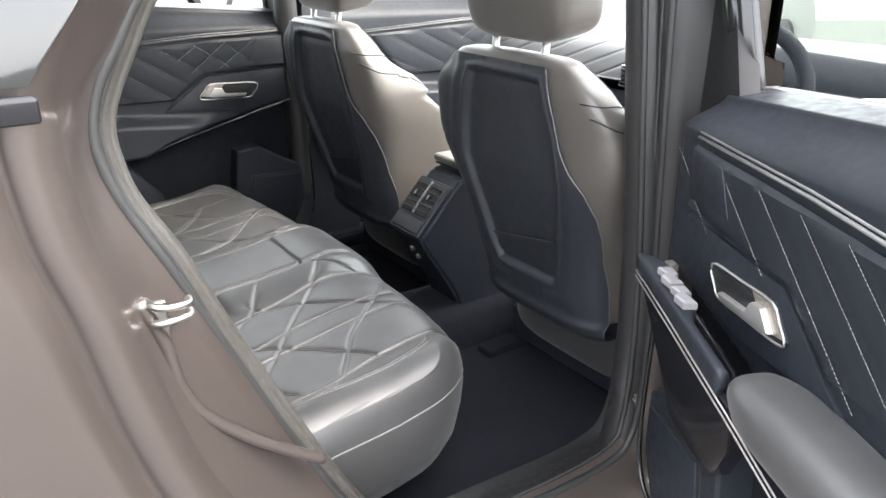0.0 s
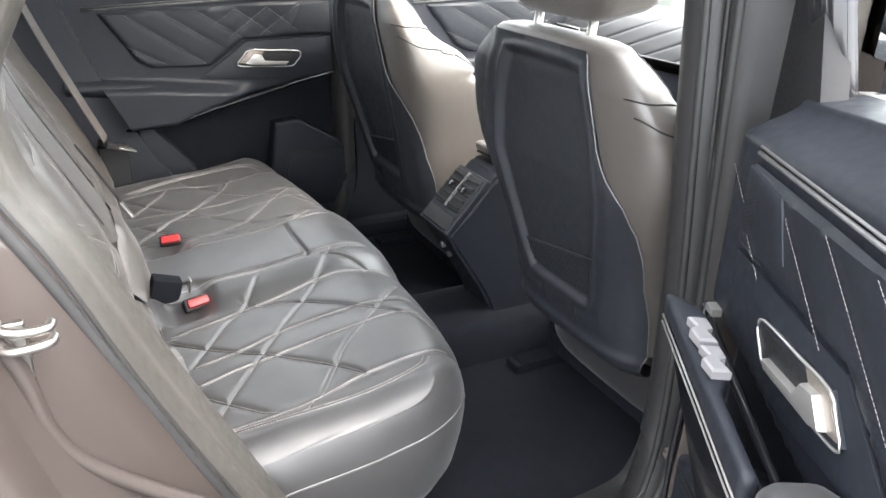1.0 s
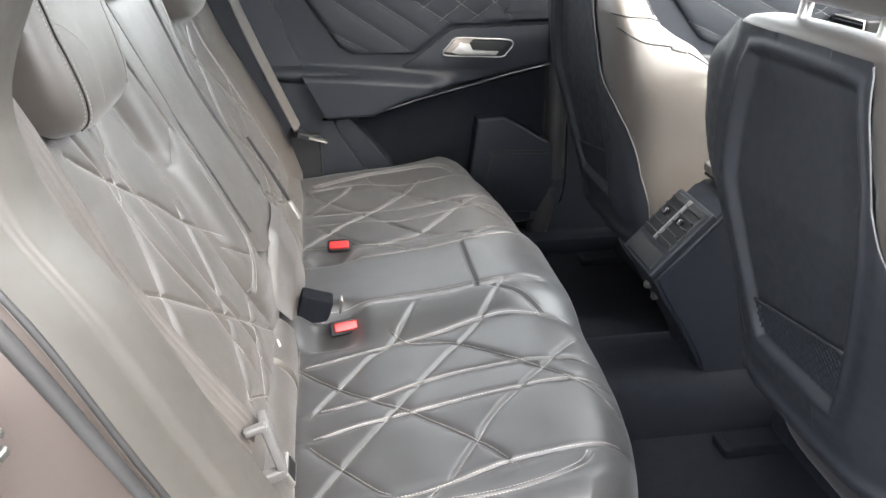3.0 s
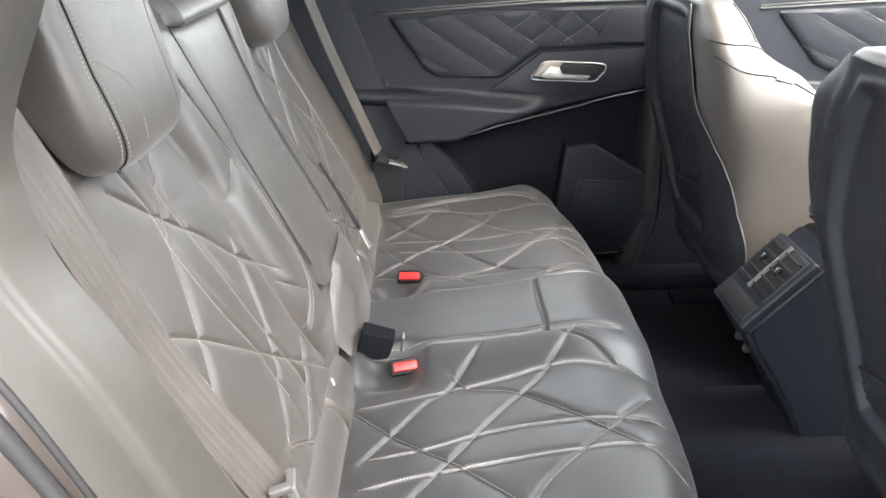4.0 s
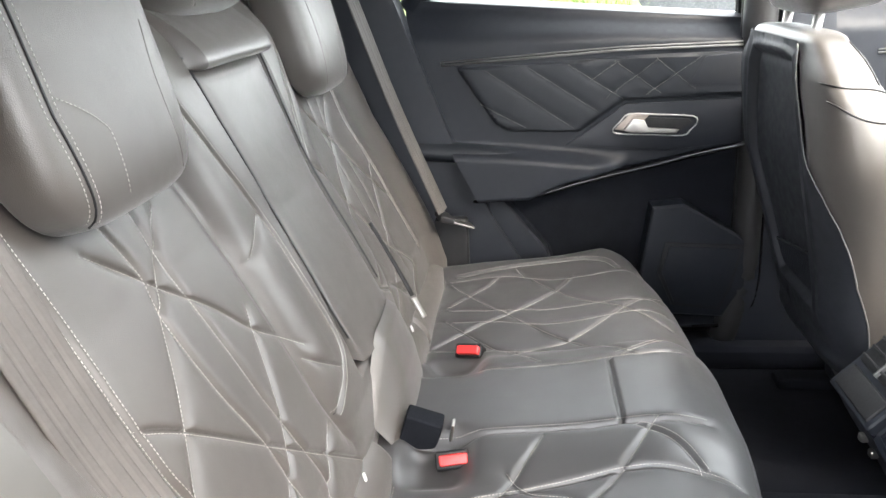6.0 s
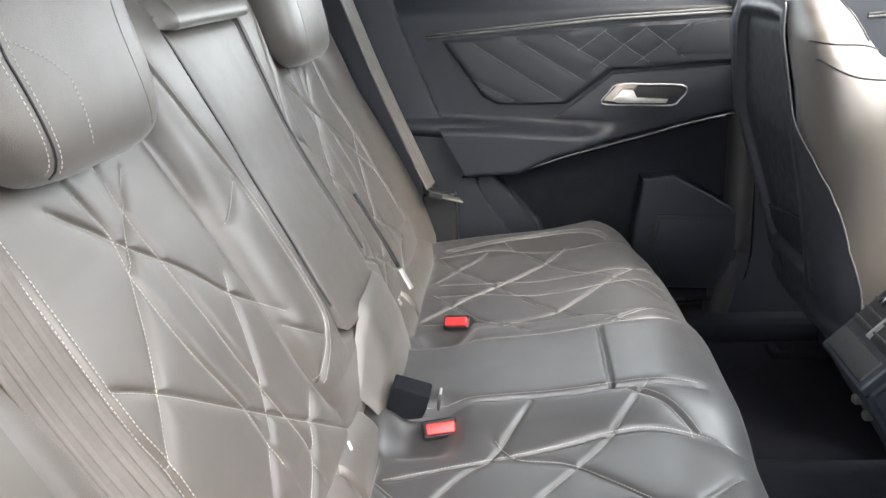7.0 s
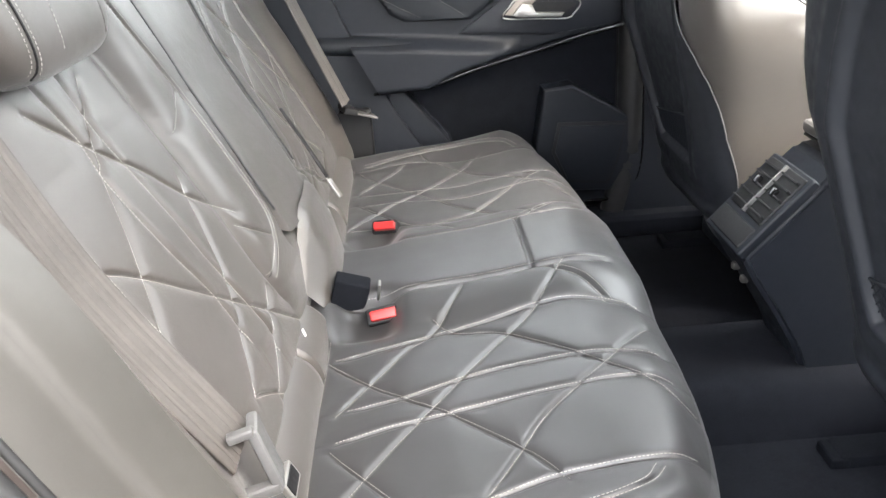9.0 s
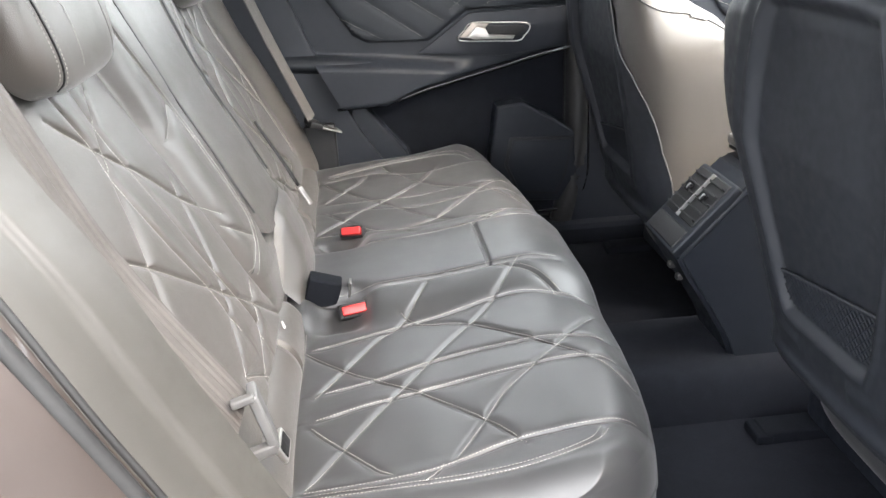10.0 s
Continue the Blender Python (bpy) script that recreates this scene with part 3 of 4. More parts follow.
grid_part("folding_armrest", np.stack([arm_x, MID + arm_mid(zt) + A * arm_half(zt), zt + .35 * (back_depth(zt) - arm_x)], -1), LEATHER_LIT, bench, "plain black leather folding armrest")
# black bar in the joint round the armrest, drawn for the shade in the gap
zj = np.linspace(.84, 1.183, 40)
lining = [(back_depth(z) + arm_lift(z) - .004, MID + arm_mid(z) - arm_half(z) - .0028, z) for z in zj] + [(back_depth(1.1855) + .033, MID - .004 + k, 1.1855) for k in np.linspace(-.116, .116, 14)] + [(back_depth(z) + arm_lift(z) - .004, MID + arm_mid(z) + arm_half(z) + .0028, z) for z in zj[::-1]]
bar("armrest_joint", np.array([[float(c) for c in q] for q in lining]), .0016, RUBBER, bench, "black bar for the shade in the joint round the armrest", sides=6)
# leather flap under the armrest, with a soft rounded top
fz = np.linspace(0, 1, 30)
flap = []
for k in np.linspace(-1, 1, 40):
    top = .818 - .075 * float(step(.25, 1.0, np.array(-k))) - .02 * abs(k) ** 6
    flap.append([(float(np.interp(t, [0, .3, .6, .93, 1], [.245, .236, .226, .203, .190])) + .010 * (1 - k * k), MID + .010 + .108 * k, .645 + t * (top - .645)) for t in fz])
grid_part("armrest_flap", np.array(flap), LEATHER_LIT, bench, "black leather flap below the armrest")
# plain roll that closes the gap between backrest and cushion
ang = np.linspace(-.5, 1.9, 14)
for y0, y1 in ((-.545, -.236), (-.232, -.118), (.118, .232), (.236, .545)):
    roll_ = [[(.186 + (.049 - .010 * (abs(2 * t - 1) > .96)) * math.cos(a), MID + y0 + (y1 - y0) * t, .662 + (.056 - .010 * (abs(2 * t - 1) > .96)) * math.sin(a)) for a in ang] for t in np.linspace(0, 1, 40)]
    grid_part("lower_roll", np.array(roll_), LEATHER_LIT, bench, "plain leather roll below the backrest")


def cushion_shape(name, w, h, d, m, mat, parent, label="", px=3.2, n=28, waist=0.0, taper=0.0):
    """A padded block: width along y, height along z, depth along x."""
    P = []
    for i in range(n + 1):
        ph = -math.pi / 2 + math.pi * i / n
        row = []
        for k in range(2 * n):
            th = math.pi * k / n
            se = lambda c, e: math.copysign(abs(c) ** e, c)
            e1, e2 = 2 / px, 2 / px
            x = se(math.cos(ph), e1) * se(math.cos(th), e2) * d / 2
            y = se(math.cos(ph), e1) * se(math.sin(th), e2) * w / 2 * (1 - waist * (math.sin(ph) < 0) * abs(math.sin(ph)))
            z = se(math.sin(ph), e1) * h / 2
            if x < 0 and z < 0:
                x *= 1 - taper * abs(2 * z / h)
            row.append(m @ Vector((x, y, z)))
        P.append(row)
    return grid_part(name, np.array(P), mat, parent, label, close_v=True)


def headrest(v, x, z, w, h, parent):
    """A boxy headrest whose front panel ends at a double-stitched corner."""
    m = pose(x, MID + v, z, 0, -13, 0)
    p, d = 4.6, .086
    cushion_shape("headrest", w, h, d, m, LEATHER_LIT, parent, "black leather headrest with double-stitched sides", p, n=40, taper=.75)

    def on(y, zz, out=.0006):
        r = max(0.0, 1 - abs(2 * y / w) ** p - abs(2 * zz / h) ** p)
        return m @ Vector((d / 2 * r ** (1 / p) + out, y, zz))
    s = -1 if v < 0 else 1
    line = lambda o: [on(s * (w / 2 - .0235 + o - .018 * max(0, -t - .3)), t * h * .482) for t in np.linspace(-.985, .985, 60)]
    bar("seam", line(0.0), .0011, BLACK, parent, "dark headrest seam", sides=6)
    lines = [line(-.0055), line(.0055)]
    inner = smooth_line([(s * (w / 2 - .030), -.024), (s * w * .27, -.036), (s * w * .185, -.050), (s * w * .155, -.062), (s * w * .15, -h * .44)], 8)
    lines.append([on(a, b) for a, b in inner])
    stitches("headrest_stitching", lines, parent, pitch=.0042, size=.0023)
    fold = smooth_line([(-s * (w / 2 - .040), .02), (-s * (w / 2 - .050), -.03), (-s * (w / 2 - .046), -h * .44)], 8)
    bar("fold", [on(a, b, -.0006) for a, b in fold], .0014, LEATHER_LIT, parent, sides=6)


headrest(-.338, .030, 1.204, .228, .250, bench)
headrest(.338, .030, 1.204, .228, .250, bench)
m = pose(-.02, MID + .01, 1.302, 0, -18, 0)
cushion_shape("headrest", .28, .165, .10, m, LEATHER_LIT, bench, "low black leather middle headrest", 3.4)
stitches("headrest_stitching", [[m @ Vector((.0515 - .02 * abs(t) ** 6, s * (.085 + o), t * .08)) for t in np.linspace(-1, 1, 16)] for s in (-1, 1) for o in (-.004, .004)], bench)
for v in (-.378, -.298, .298, .378, -.05, .05):
    bar("headrest_post", [(-.025, MID + v, 1.20), (-.045, MID + v, 1.29)], .006, CHROME, bench)

# buckles: red release buttons in black housings
def buckle(x, y, z, yaw, roll=0):
    ob = thing("belt_buckle", "black seat-belt buckle with a red release button", "seat belt", "rear belt buckles")
    m = pose(x, y, z, 50 + roll, -6, yaw)
    part("housing", _moved(block((.044, .024, .050), (-.001, 0, -.024), .005), m), BLACK, ob)
    part("button", _moved(block((.036, .014, .016), (.001, -.001, .003), .003), m), RED, ob, "bright red release button")
    part("slot", _moved(block((.030, .003, .004), (.001, .0075, .0075), .001), m), BLACK, ob)
    return ob


def _moved(bm, m):
    bmesh.ops.transform(bm, matrix=m, verts=bm.verts)
    return bm


buckle(.306, 1.356, .684, 6)
buckle(.306, 1.640, .690, -12)
# upright black buckle of the middle place
ub = thing("belt_buckle", "upright black buckle of the middle seat belt", "seat belt", "rear belt buckles")
part("housing", _moved(block((.050, .034, .060), (0, 0, 0), .004), pose(.258, 1.405, .688, 0, 18, 0)), MATT, ub)
part("tongue", _moved(block((.004, .018, .045), (.042, -.006, .004), .0015), pose(.258, 1.405, .692, 0, 10, 0)), STEEL, ub)
# small white marker tabs low in the backrest
for s in (-1, 1):
    tab = thing("anchor_tab", "small white anchor marker tab in the backrest", "marker tab", "anchor tabs")
    part("tab", _moved(block((.003, .004, .011), (0, 0, 0), .001), pose(.212, MID + s * .196, .715, 0, -15, 0)), material("white_plastic", (.6, .6, .6), .4), tab)

# outer belts
def ribbon(name, pts, width, across, mat, parent, label=""):
    pts = smooth_line(pts, 8)
    across = np.array(across, float)
    across /= np.linalg.norm(across)
    cols = []
    ks = np.linspace(-.5, .5, 41)
    for i, k in enumerate(ks):      # lengthwise ribs between plain edges
        h = .0006 + .0009 * (abs(k) < .49) - .0017 * (.11 < abs(k) < .155 or .30 < abs(k) < .345) + .0001 * (i % 2)
        cols.append(pts + across * width * k + np.array([h, 0, h]))
    for k in np.linspace(.5, -.5, 5):
        cols.append(pts + across * width * k - np.array([.0008, 0, .0008]))
    return grid_part(name, np.stack(cols, 1), mat, parent, label, close_v=True)


def outer_belt(s):
    ob = thing("seat_belt", "dark woven seat belt lying along the backrest edge", "seat belt", "outer belts")
    yy = lambda y: MID + s * (MID - y)
    ribbon("webbing", [(-.06, yy(.930), 1.42), (-.004, yy(.935), 1.285), (.066, yy(.945), 1.114), (.121, yy(.956), .956), (.208, yy(.952), .805)],
           .050, (.10, .95, .22), BELT, ob, "ribbed dark belt webbing")
    part("guide", _moved(block((.010, .030, .066), (0, 0, 0), .004), pose(.226, yy(.955), .798, 0, -12, 10)), PIPING, ob, "grey plastic belt guide")
    part("guide_foot", _moved(block((.034, .012, .012), (-.014, -.010, -.030), .004), pose(.226, yy(.955), .798, 0, -12, 10)), PIPING, ob)
    part("guide_top", _moved(block((.022, .010, .008), (-.009, -.012, .032), .003), pose(.226, yy(.955), .798, 0, -12, 10)), PIPING, ob)
    part("slot_frame", _moved(block((.006, .034, .020), (0, 0, 0), .002), pose(.238, yy(.968), .752, 0, -24, 0)), CHROME, ob, "bright rim of the anchor slot")
    part("slot", _moved(block((.006, .028, .015), (.001, 0, 0), .002), pose(.238, yy(.968), .752, 0, -24, 0)), BLACK, ob)
    return ob


outer_belt(-1)
fb = thing("seat_belt", "dark seat belt with a steel tongue beside the far door", "seat belt", "outer belts")
ribbon("webbing", [(-.02, 2.06, 1.45), (.06, 2.05, 1.25), (.14, 2.03, 1.03), (.232, 2.01, .808)], .047, (.2, .95, .1), BELT, fb)
part("tongue", _moved(block((.050, .034, .004), (0, 0, 0), .0015), pose(.268, 2.01, .785, 0, 20, 20)), STEEL, fb, "bare steel belt tongue")
part("tongue_grip", _moved(block((.030, .052, .014), (-.03, 0, 0), .005), pose(.262, 2.01, .790, 0, 20, 20)), BLACK, fb)
part("lower_anchor", _moved(block((.07, .03, .12), (0, 0, 0), .01), pose(.246, 2.035, .73, 0, 0, 0)), BLACK, fb)
# tongue of the middle belt hanging by the armrest
mb = thing("seat_belt", "thin black middle belt strap with a steel tip", "seat belt")
bar("strap", smooth_line([(.160, 1.645, .905), (.195, 1.640, .840), (.222, 1.630, .790)], 4), .006, BLACK, mb, flat=.4)
part("tip", _moved(block((.035, .010, .004), (0, 0, 0), .0015), pose(.232, 1.625, .772, 0, 55, -30)), STEEL, mb)

# ---- front seats ----
HW = ([.60, .66, .735, .81, .868, .926, .975, 1.0, 1.037, 1.08, 1.112, 1.14, 1.155], [.180, .186, .188, .198, .216, .238, .256, .258, .250, .233, .210, .168, .140])
FRONT = ([.60, .65, .80, .95, 1.01, 1.04, 1.06, 1.08, 1.10, 1.13, 1.15], [.31, .30, .275, .245, .195, .165, .128, .100, .090, .078, .062])


def front_seat(yc, shift, lean, label):
    ob = thing("front_seat", label, "car seat", "front seats")
    p = 4.4

    def rear_x(z):
        return shift + np.interp(z, [.45, .60, .66, .75, .95, 1.10, 1.16], [.922, .902, .889, .864, .810, .794, .797]) - lean * (z - .5)

    def half(z):
        return (np.interp(z - .022, *HW) + 2 * np.interp(z, *HW) + np.interp(z + .022, *HW)) / 4

    def rear_d(z):
        return np.minimum(.14, .5 * np.interp(z, *FRONT))

    def panel(z):
        """Half the width of the sunk panel in the rear shell."""
        return float(np.interp(z, [.72, .76, .86, .95, 1.03, 1.10, 1.125], [.080, .095, .118, .135, .125, .105, .095]))

    def skin(z, th, out=0.0, sunk=0.0):
        """A place on the backrest: th 0 at the middle of the rear, 180 degrees at the front."""
        c, s_ = math.cos(th), math.sin(th)
        w, d, f = float(half(z)) + out, float(rear_d(z)), float(np.interp(z, *FRONT))
        y = math.copysign(abs(s_) ** (2 / p), s_) * w
        if c >= 0:
            x = d - (d + out) * c ** (2 / p) + sunk * float(step(panel(z) + .016, panel(z) + .002, np.array(abs(y))) * step(1.14, 1.12, np.array(z)))
        else:
            x = d + (f - d) * (-c) ** (2 / p) + .035 * (abs(y) / w) ** 3 * float(np.interp(z, [.6, .7, .93, 1.0], [0, 1, 1, 0])) - .02 * (z < 1.0)
        return (float(rear_x(z)) + x, yc + y, z)

    n = 96
    zs = np.concatenate([np.linspace(.66, 1.03, 40), np.linspace(1.035, 1.150, 34)])
    P = [[skin(z, 2 * math.pi * k / n, 0.0, .024) for k in range(n)] for z in zs]
    top = np.array(P[-1])
    mid = top.mean(0)
    for k, dz in ((.93, .006), (.80, .010), (.45, .013), (0.0, .014)):
        P.append((mid + (top - mid) * k + np.array([0, 0, dz])).tolist())
    grid_part("backrest", np.array(P), LEATHER_LIT, ob, "black leather backrest", close_v=True)

    # hard rear shell that wraps round the back, with a sunk panel
    nu, nz_ = 150, 130
    zs2 = np.linspace(.630, 1.150, nz_)
    edge = np.interp(zs2, [.655, .745, .80, .85, .88, .91, .94, .97, 1.0, 1.08, 1.155], [.085, .082, .076, .068, .060, .050, .038, .026, .020, .014, .010])
    edge = np.convolve(np.pad(edge, 6, mode='edge'), np.ones(13) / 13, mode='valid')
    G = np.zeros((nu, nz_, 3))
    for k in range(nz_):
        z = float(zs2[k])
        d = float(rear_d(z))
        th_max = math.acos(max(.02, (1 - edge[k] / d)) ** (p / 2)) if edge[k] < d else 1.5
        w = float(half(z))
        rim = float(np.interp(z, [.62, .66, .80, .86, .90, .944, .976, 1.017, 1.077, 1.15], [.165, .176, .186, .198, .202, .192, .168, .145, .132, .110]))       # the shell narrows between the shoulders
        th_rim = min(th_max, math.asin(min(1.0, rim / w) ** (p / 2)))
        for i, u in enumerate(np.linspace(-1, 1, nu)):
            # even steps along the section
            # far side wraps fully: dark shell drawn over leather that lies in shade
            a = np.sign(u) * abs(u) ** 1.6 * (th_rim if u < 0 else th_max)
            x, y, z_ = skin(z, a, .004)
            v = abs(y - yc)
            m_ = min(panel(z) - v, z - .725 - .10 * max(0, v - .06), 1.125 - z - .15 * max(0, v - .07))
            dish = .013 * step(-.004, .010, m_) + .003 * step(.012, .05, m_)
            bead = .0022 * math.exp(-((m_ + .008) / .004) ** 2) + .0030 * math.exp(-((m_ + .034) / .012) ** 2) * (v > .05)
            lip = .006 * math.exp(-((z - .648) / .012) ** 2)
            G[i, k] = (x + float(dish) - bead - lip, y, z_)
    grid_part("back_shell", G, SHELL, ob, "matt black dished seat-back shell")
    lip_row = [G[:, 0], G[:, 0] + np.array([.012, 0, -.012]), G[:, 0] + np.array([.07, 0, -.016])]
    grid_part("shell_lip", np.array(lip_row), SHELL, ob)
    for i in (0, nu - 1):
        bar("shell_piping", G[i, ::2], .0012, PIPING, ob, "thin grey edge piping", sides=6)

    # net pocket low in the sunk panel: crossing strands under a slanting hem
    def on_panel(v, z):
        return (float(rear_x(z)) + .006, yc + v, z)
    verts, faces = [], []

    def strand(a, b, r=.0011):
        i = len(verts)
        nn = 6
        for k in range(nn + 1):
            v, z = a[0] + (b[0] - a[0]) * k / nn, a[1] + (b[1] - a[1]) * k / nn
            c = np.array(on_panel(v, z))
            dv, dz = b[0] - a[0], b[1] - a[1]
            ln = math.hypot(dv, dz) + 1e-9
            s_ = np.array([0, -dz / ln, dv / ln]) * r
            verts.extend([(c - s_).tolist(), (c + np.array([-r, 0, 0])).tolist(), (c + s_).tolist()])
        for k in range(nn):
            q = i + 3 * k
            faces.extend([(q, q + 1, q + 4, q + 3), (q + 1, q + 2, q + 5, q + 4)])
    lo, hi = (lambda v: .738 + .10 * max(0, abs(v) - .06)), (lambda v: .80 - .20 * v)
    for s in (-1, 1):
        for k in range(44):
            v0 = -.24 + k * .011
            run = [(v0 + s * q, .735 + 1.15 * q) for q in np.linspace(0, .12, 40)]
            run = [(v, z) for v, z in run if abs(v) < .108 and lo(v) < z < hi(v)]
            if len(run) > 3:
                strand(run[0], run[-1])
    me = bpy.data.meshes.new("net_pocket")
    me.from_pydata(verts, [], faces)
    me.update()
    finish("net_pocket", me, TRIM, ob, "black net map pocket")
    bar("pocket_hem", [on_panel(v, hi(v)) for v in np.linspace(-.108, .108, 10)], .0022, SHELL, ob, sides=6)

    # dark seams over the shoulders, corner piping and the garment hook
    for s in (-1, 1):
        up = [skin(1.100 - .020 * t * t, s * math.radians(48 + 92 * t), .0004) for t in np.linspace(0, 1, 24)]
        bar("side_seam", up, .0014, BLACK, ob, "dark shoulder seam", sides=6)
        lowr = [skin(1.078 - .075 * t ** 1.6, s * math.radians(52 + 78 * t), .0004) for t in np.linspace(0, 1, 30)]
        bar("side_seam", lowr, .0014, BLACK, ob, "dark shoulder seam", sides=6)
        cr = [skin(z, s * math.radians(112), .0006) for z in np.linspace(1.098, 1.150, 10)]
        bar("corner_seam", cr, .0013, BLACK, ob, sides=6)
    hx, hy, hz = skin(1.045, -math.radians(97), .002)
    part("side_hook", _moved(block((.030, .005, .005), (0, 0, 0), .002), pose(hx, hy, hz, 0, 14, 0)), CHROME, ob, "small bright garment hook")
    # cushion, side valance, rails
    m = pose(float(rear_x(.5)) + .34, yc, .56, 0, -4, 0)
    cushion_shape("cushion", .50, .17, .54, m, LEATHER_SMOOTH, ob, "black leather cushion", 4.0)
    part("valance", block((.46, .46, .09), (float(rear_x(.5)) + .34, yc, .475), .02), TRIM, ob)
    for s in (-1, 1):
        part("rail", block((.62, .045, .030), (shift + 1.245, yc + s * .205, .422), .006), MATT, ob, "black steel seat rail")
        part("rail_end", block((.030, .048, .020), (shift + .938, yc + s * .205, .424), .006), MATT, ob)
    # headrest on two posts
    hm = pose(float(rear_x(1.14)) + .055, yc, 1.285, 0, -8, 0)
    cushion_shape("headrest", .265, .200, .125, hm, LEATHER_LIT, ob, "black leather headrest", 5.5, waist=.08)
    for s in (-1, 1):
        bar("headrest_post", [(float(rear_x(1.14)) + .03, yc + s * .068, 1.11), (float(rear_x(1.14)) + .040, yc + s * .068, 1.21)], .0075, CHROME, ob, "chrome headrest post")
        part("post_collar", block((.030, .030, .012), (float(rear_x(1.14)) + .033, yc + s * .068, 1.140), .004), BLACK, ob)
    stitches("stitching", [[hm @ Vector((.0 + .055 * t, s * (.1335 - .012 * abs(t) ** 5), -.02)) for t in np.linspace(-1, 1, 12)] for s in (-1, 1)], ob)
    return ob


front_seat(MID - .380, .008, 0.0, "black leather driver seat with a matt black back shell")
front_seat(MID + .358, -.002, .008, "black leather passenger seat with a matt black back shell")

# ---- centre console with rear air vents ----
con = thing("centre_console", "dark plastic centre console with rear air vents", "console")
W = .066
prof = [(.960, .42), (.950, .47), (.925, .535), (.882, .606), (.845, .662), (.826, .698), (.925, .806), (.945, .826), (1.04, .838), (1.39, .79), (1.74, .75), (1.74, .42)]
bm = bmesh.new()
lo = [bm.verts.new((x, MID - W, z)) for x, z in prof]
hi = [bm.verts.new((x, MID + W, z)) for x, z in prof]
bm.faces.new(lo)
bm.faces.new(hi[::-1])
for i in range(len(prof)):
    j = (i + 1) % len(prof)
    bm.faces.new((lo[i], hi[i], hi[j], lo[j]))
bmesh.ops.recalc_face_normals(bm, faces=bm.faces[:])
bmesh.ops.bevel(bm, geom=[e for e in bm.edges], offset=.008, segments=3, affect='EDGES')
part("body", bm, TRIM, con, "dark grained plastic body")
vm = Matrix.Translation((.872, MID, .753)) @ pose(0, 0, 0, 0, 42.5, 0)      # the vent face, its x outwards to the rear
vent = part("vent_frame", _moved(block((.016, .126, .146), (-.001, 0, 0), .006), vm), TRIM, con, "angled vent surround")
part("vent_well", _moved(block((.012, .106, .088), (-.006, 0, .022), .004), vm), BLACK, vent)
for i in range(5):
    for s in (-1, 1):
        part("vane", _moved(block((.008, .046, .0035), (-.014, s * .027, -.012 + i * .0165), .001), vm @ pose(0, 0, 0, 0, 0, 0)), BLACK, vent)
part("divider", _moved(block((.010, .004, .088), (-.013, 0, .022), .0015), vm), PIPING, vent, "grey divider bar")
for s in (-1, 1):
    part("vent_tab", _moved(block((.010, .010, .014), (-.018, s * .027, .025), .003), vm), GLOSS, vent)
part("lower_tray", _moved(block((.012, .106, .036), (-.006, 0, -.048), .004), vm), BLACK, con, "black storage recess")
part("lid", block((.36, .128, .020), (1.13, MID, .852), .009), LEATHER_LIT, con, "black leather console lid")
part("lid_gap", block((.006, .124, .004), (.958, MID, .838), .001), BLACK, con)
for x, z in ((.850, .655), (.866, .63)):
    part("bolt", block((.012, .012, .012), (x - .004, MID, z), .004), STEEL, con)

# ---- dashboard, wheel, selector ----
dash = thing("dashboard", "grey quilted leather and dark plastic dashboard", "dashboard")
ys = np.linspace(MID - .70, MID + .70, 120)
bow = lambda y: .05 * math.cos((y - MID) * 2.5) - .035


def dash_face(name, line, mat, label, y0=-.70, y1=.70, quilted=False):
    rows_ = []
    pts = smooth_line(line, 14 if quilted else 6)
    for y in np.linspace(MID + y0, MID + y1, 150 if quilted else 60):
        row = []
        for x, z in pts:
            d = 0.0
            if quilted:
                q = ((y - MID) + (z - .96) * 2.3) / .11
                d = .004 * math.exp(-((abs(q - round(q)) * .11) / .005) ** 2)
            row.append((x + .04 + d + bow(y), y, z))
        rows_.append(row)
    return grid_part(name, np.array(rows_), mat, dash, label, flip=True)


dash_face("quilted_panel", [(1.575, .966), (1.585, 1.00), (1.605, 1.045), (1.64, 1.07), (1.70, 1.08)], LEATHER_SMOOTH, "grey quilted leather dash panel", -.10, .70, quilted=True)
dash_face("instrument_cowl", [(1.56, .966), (1.57, 1.00), (1.60, 1.05), (1.66, 1.085), (1.72, 1.08)], MATT, "black instrument cowl", -.70, -.101)
dash_face("top_pad", [(1.70, 1.08), (1.85, 1.07), (2.06, 1.02)], TRIM, "dark dash top")
dash_face("shadow_gap", [(1.60, .967), (1.66, .962), (1.66, .935), (1.615, .930)], BLACK, "dark recess across the dash")
dash_face("lower_panel", [(1.615, .930), (1.61, .88), (1.63, .84), (1.70, .80), (1.74, .66), (1.62, .50)], TRIM, "dark grained lower dashboard")
bar("trim_line", [(1.614 + bow(y), y, .968) for y in np.linspace(MID - .68, MID + .66, 30)], .0022, PIPING, dash)
for y in (MID + .605, MID + .02):
    vnt = part("air_vent", block((.05, .135, .058), (1.625 + bow(y), y, .985), .008), BLACK, dash, "dark dash air vent")
    bar("vent_rim", [(1.596 + bow(y), y + a, .985 + b) for a, b in ((-.066, -.028), (.066, -.028), (.060, .028), (-.062, .028))], .0025, CHROME, vnt, "thin bright vent rim", closed=True, sides=6)
    for i in range(4):
        part("vane", block((.02, .120, .003), (1.600 + bow(y), y, .967 + i * .012), .001), TRIM, vnt)
sw = thing("steering_wheel", "black leather steering wheel", "steering wheel", at=(0, 0, 0))
wm = pose(1.39, MID - .40, 1.0, 0, -65, 0)
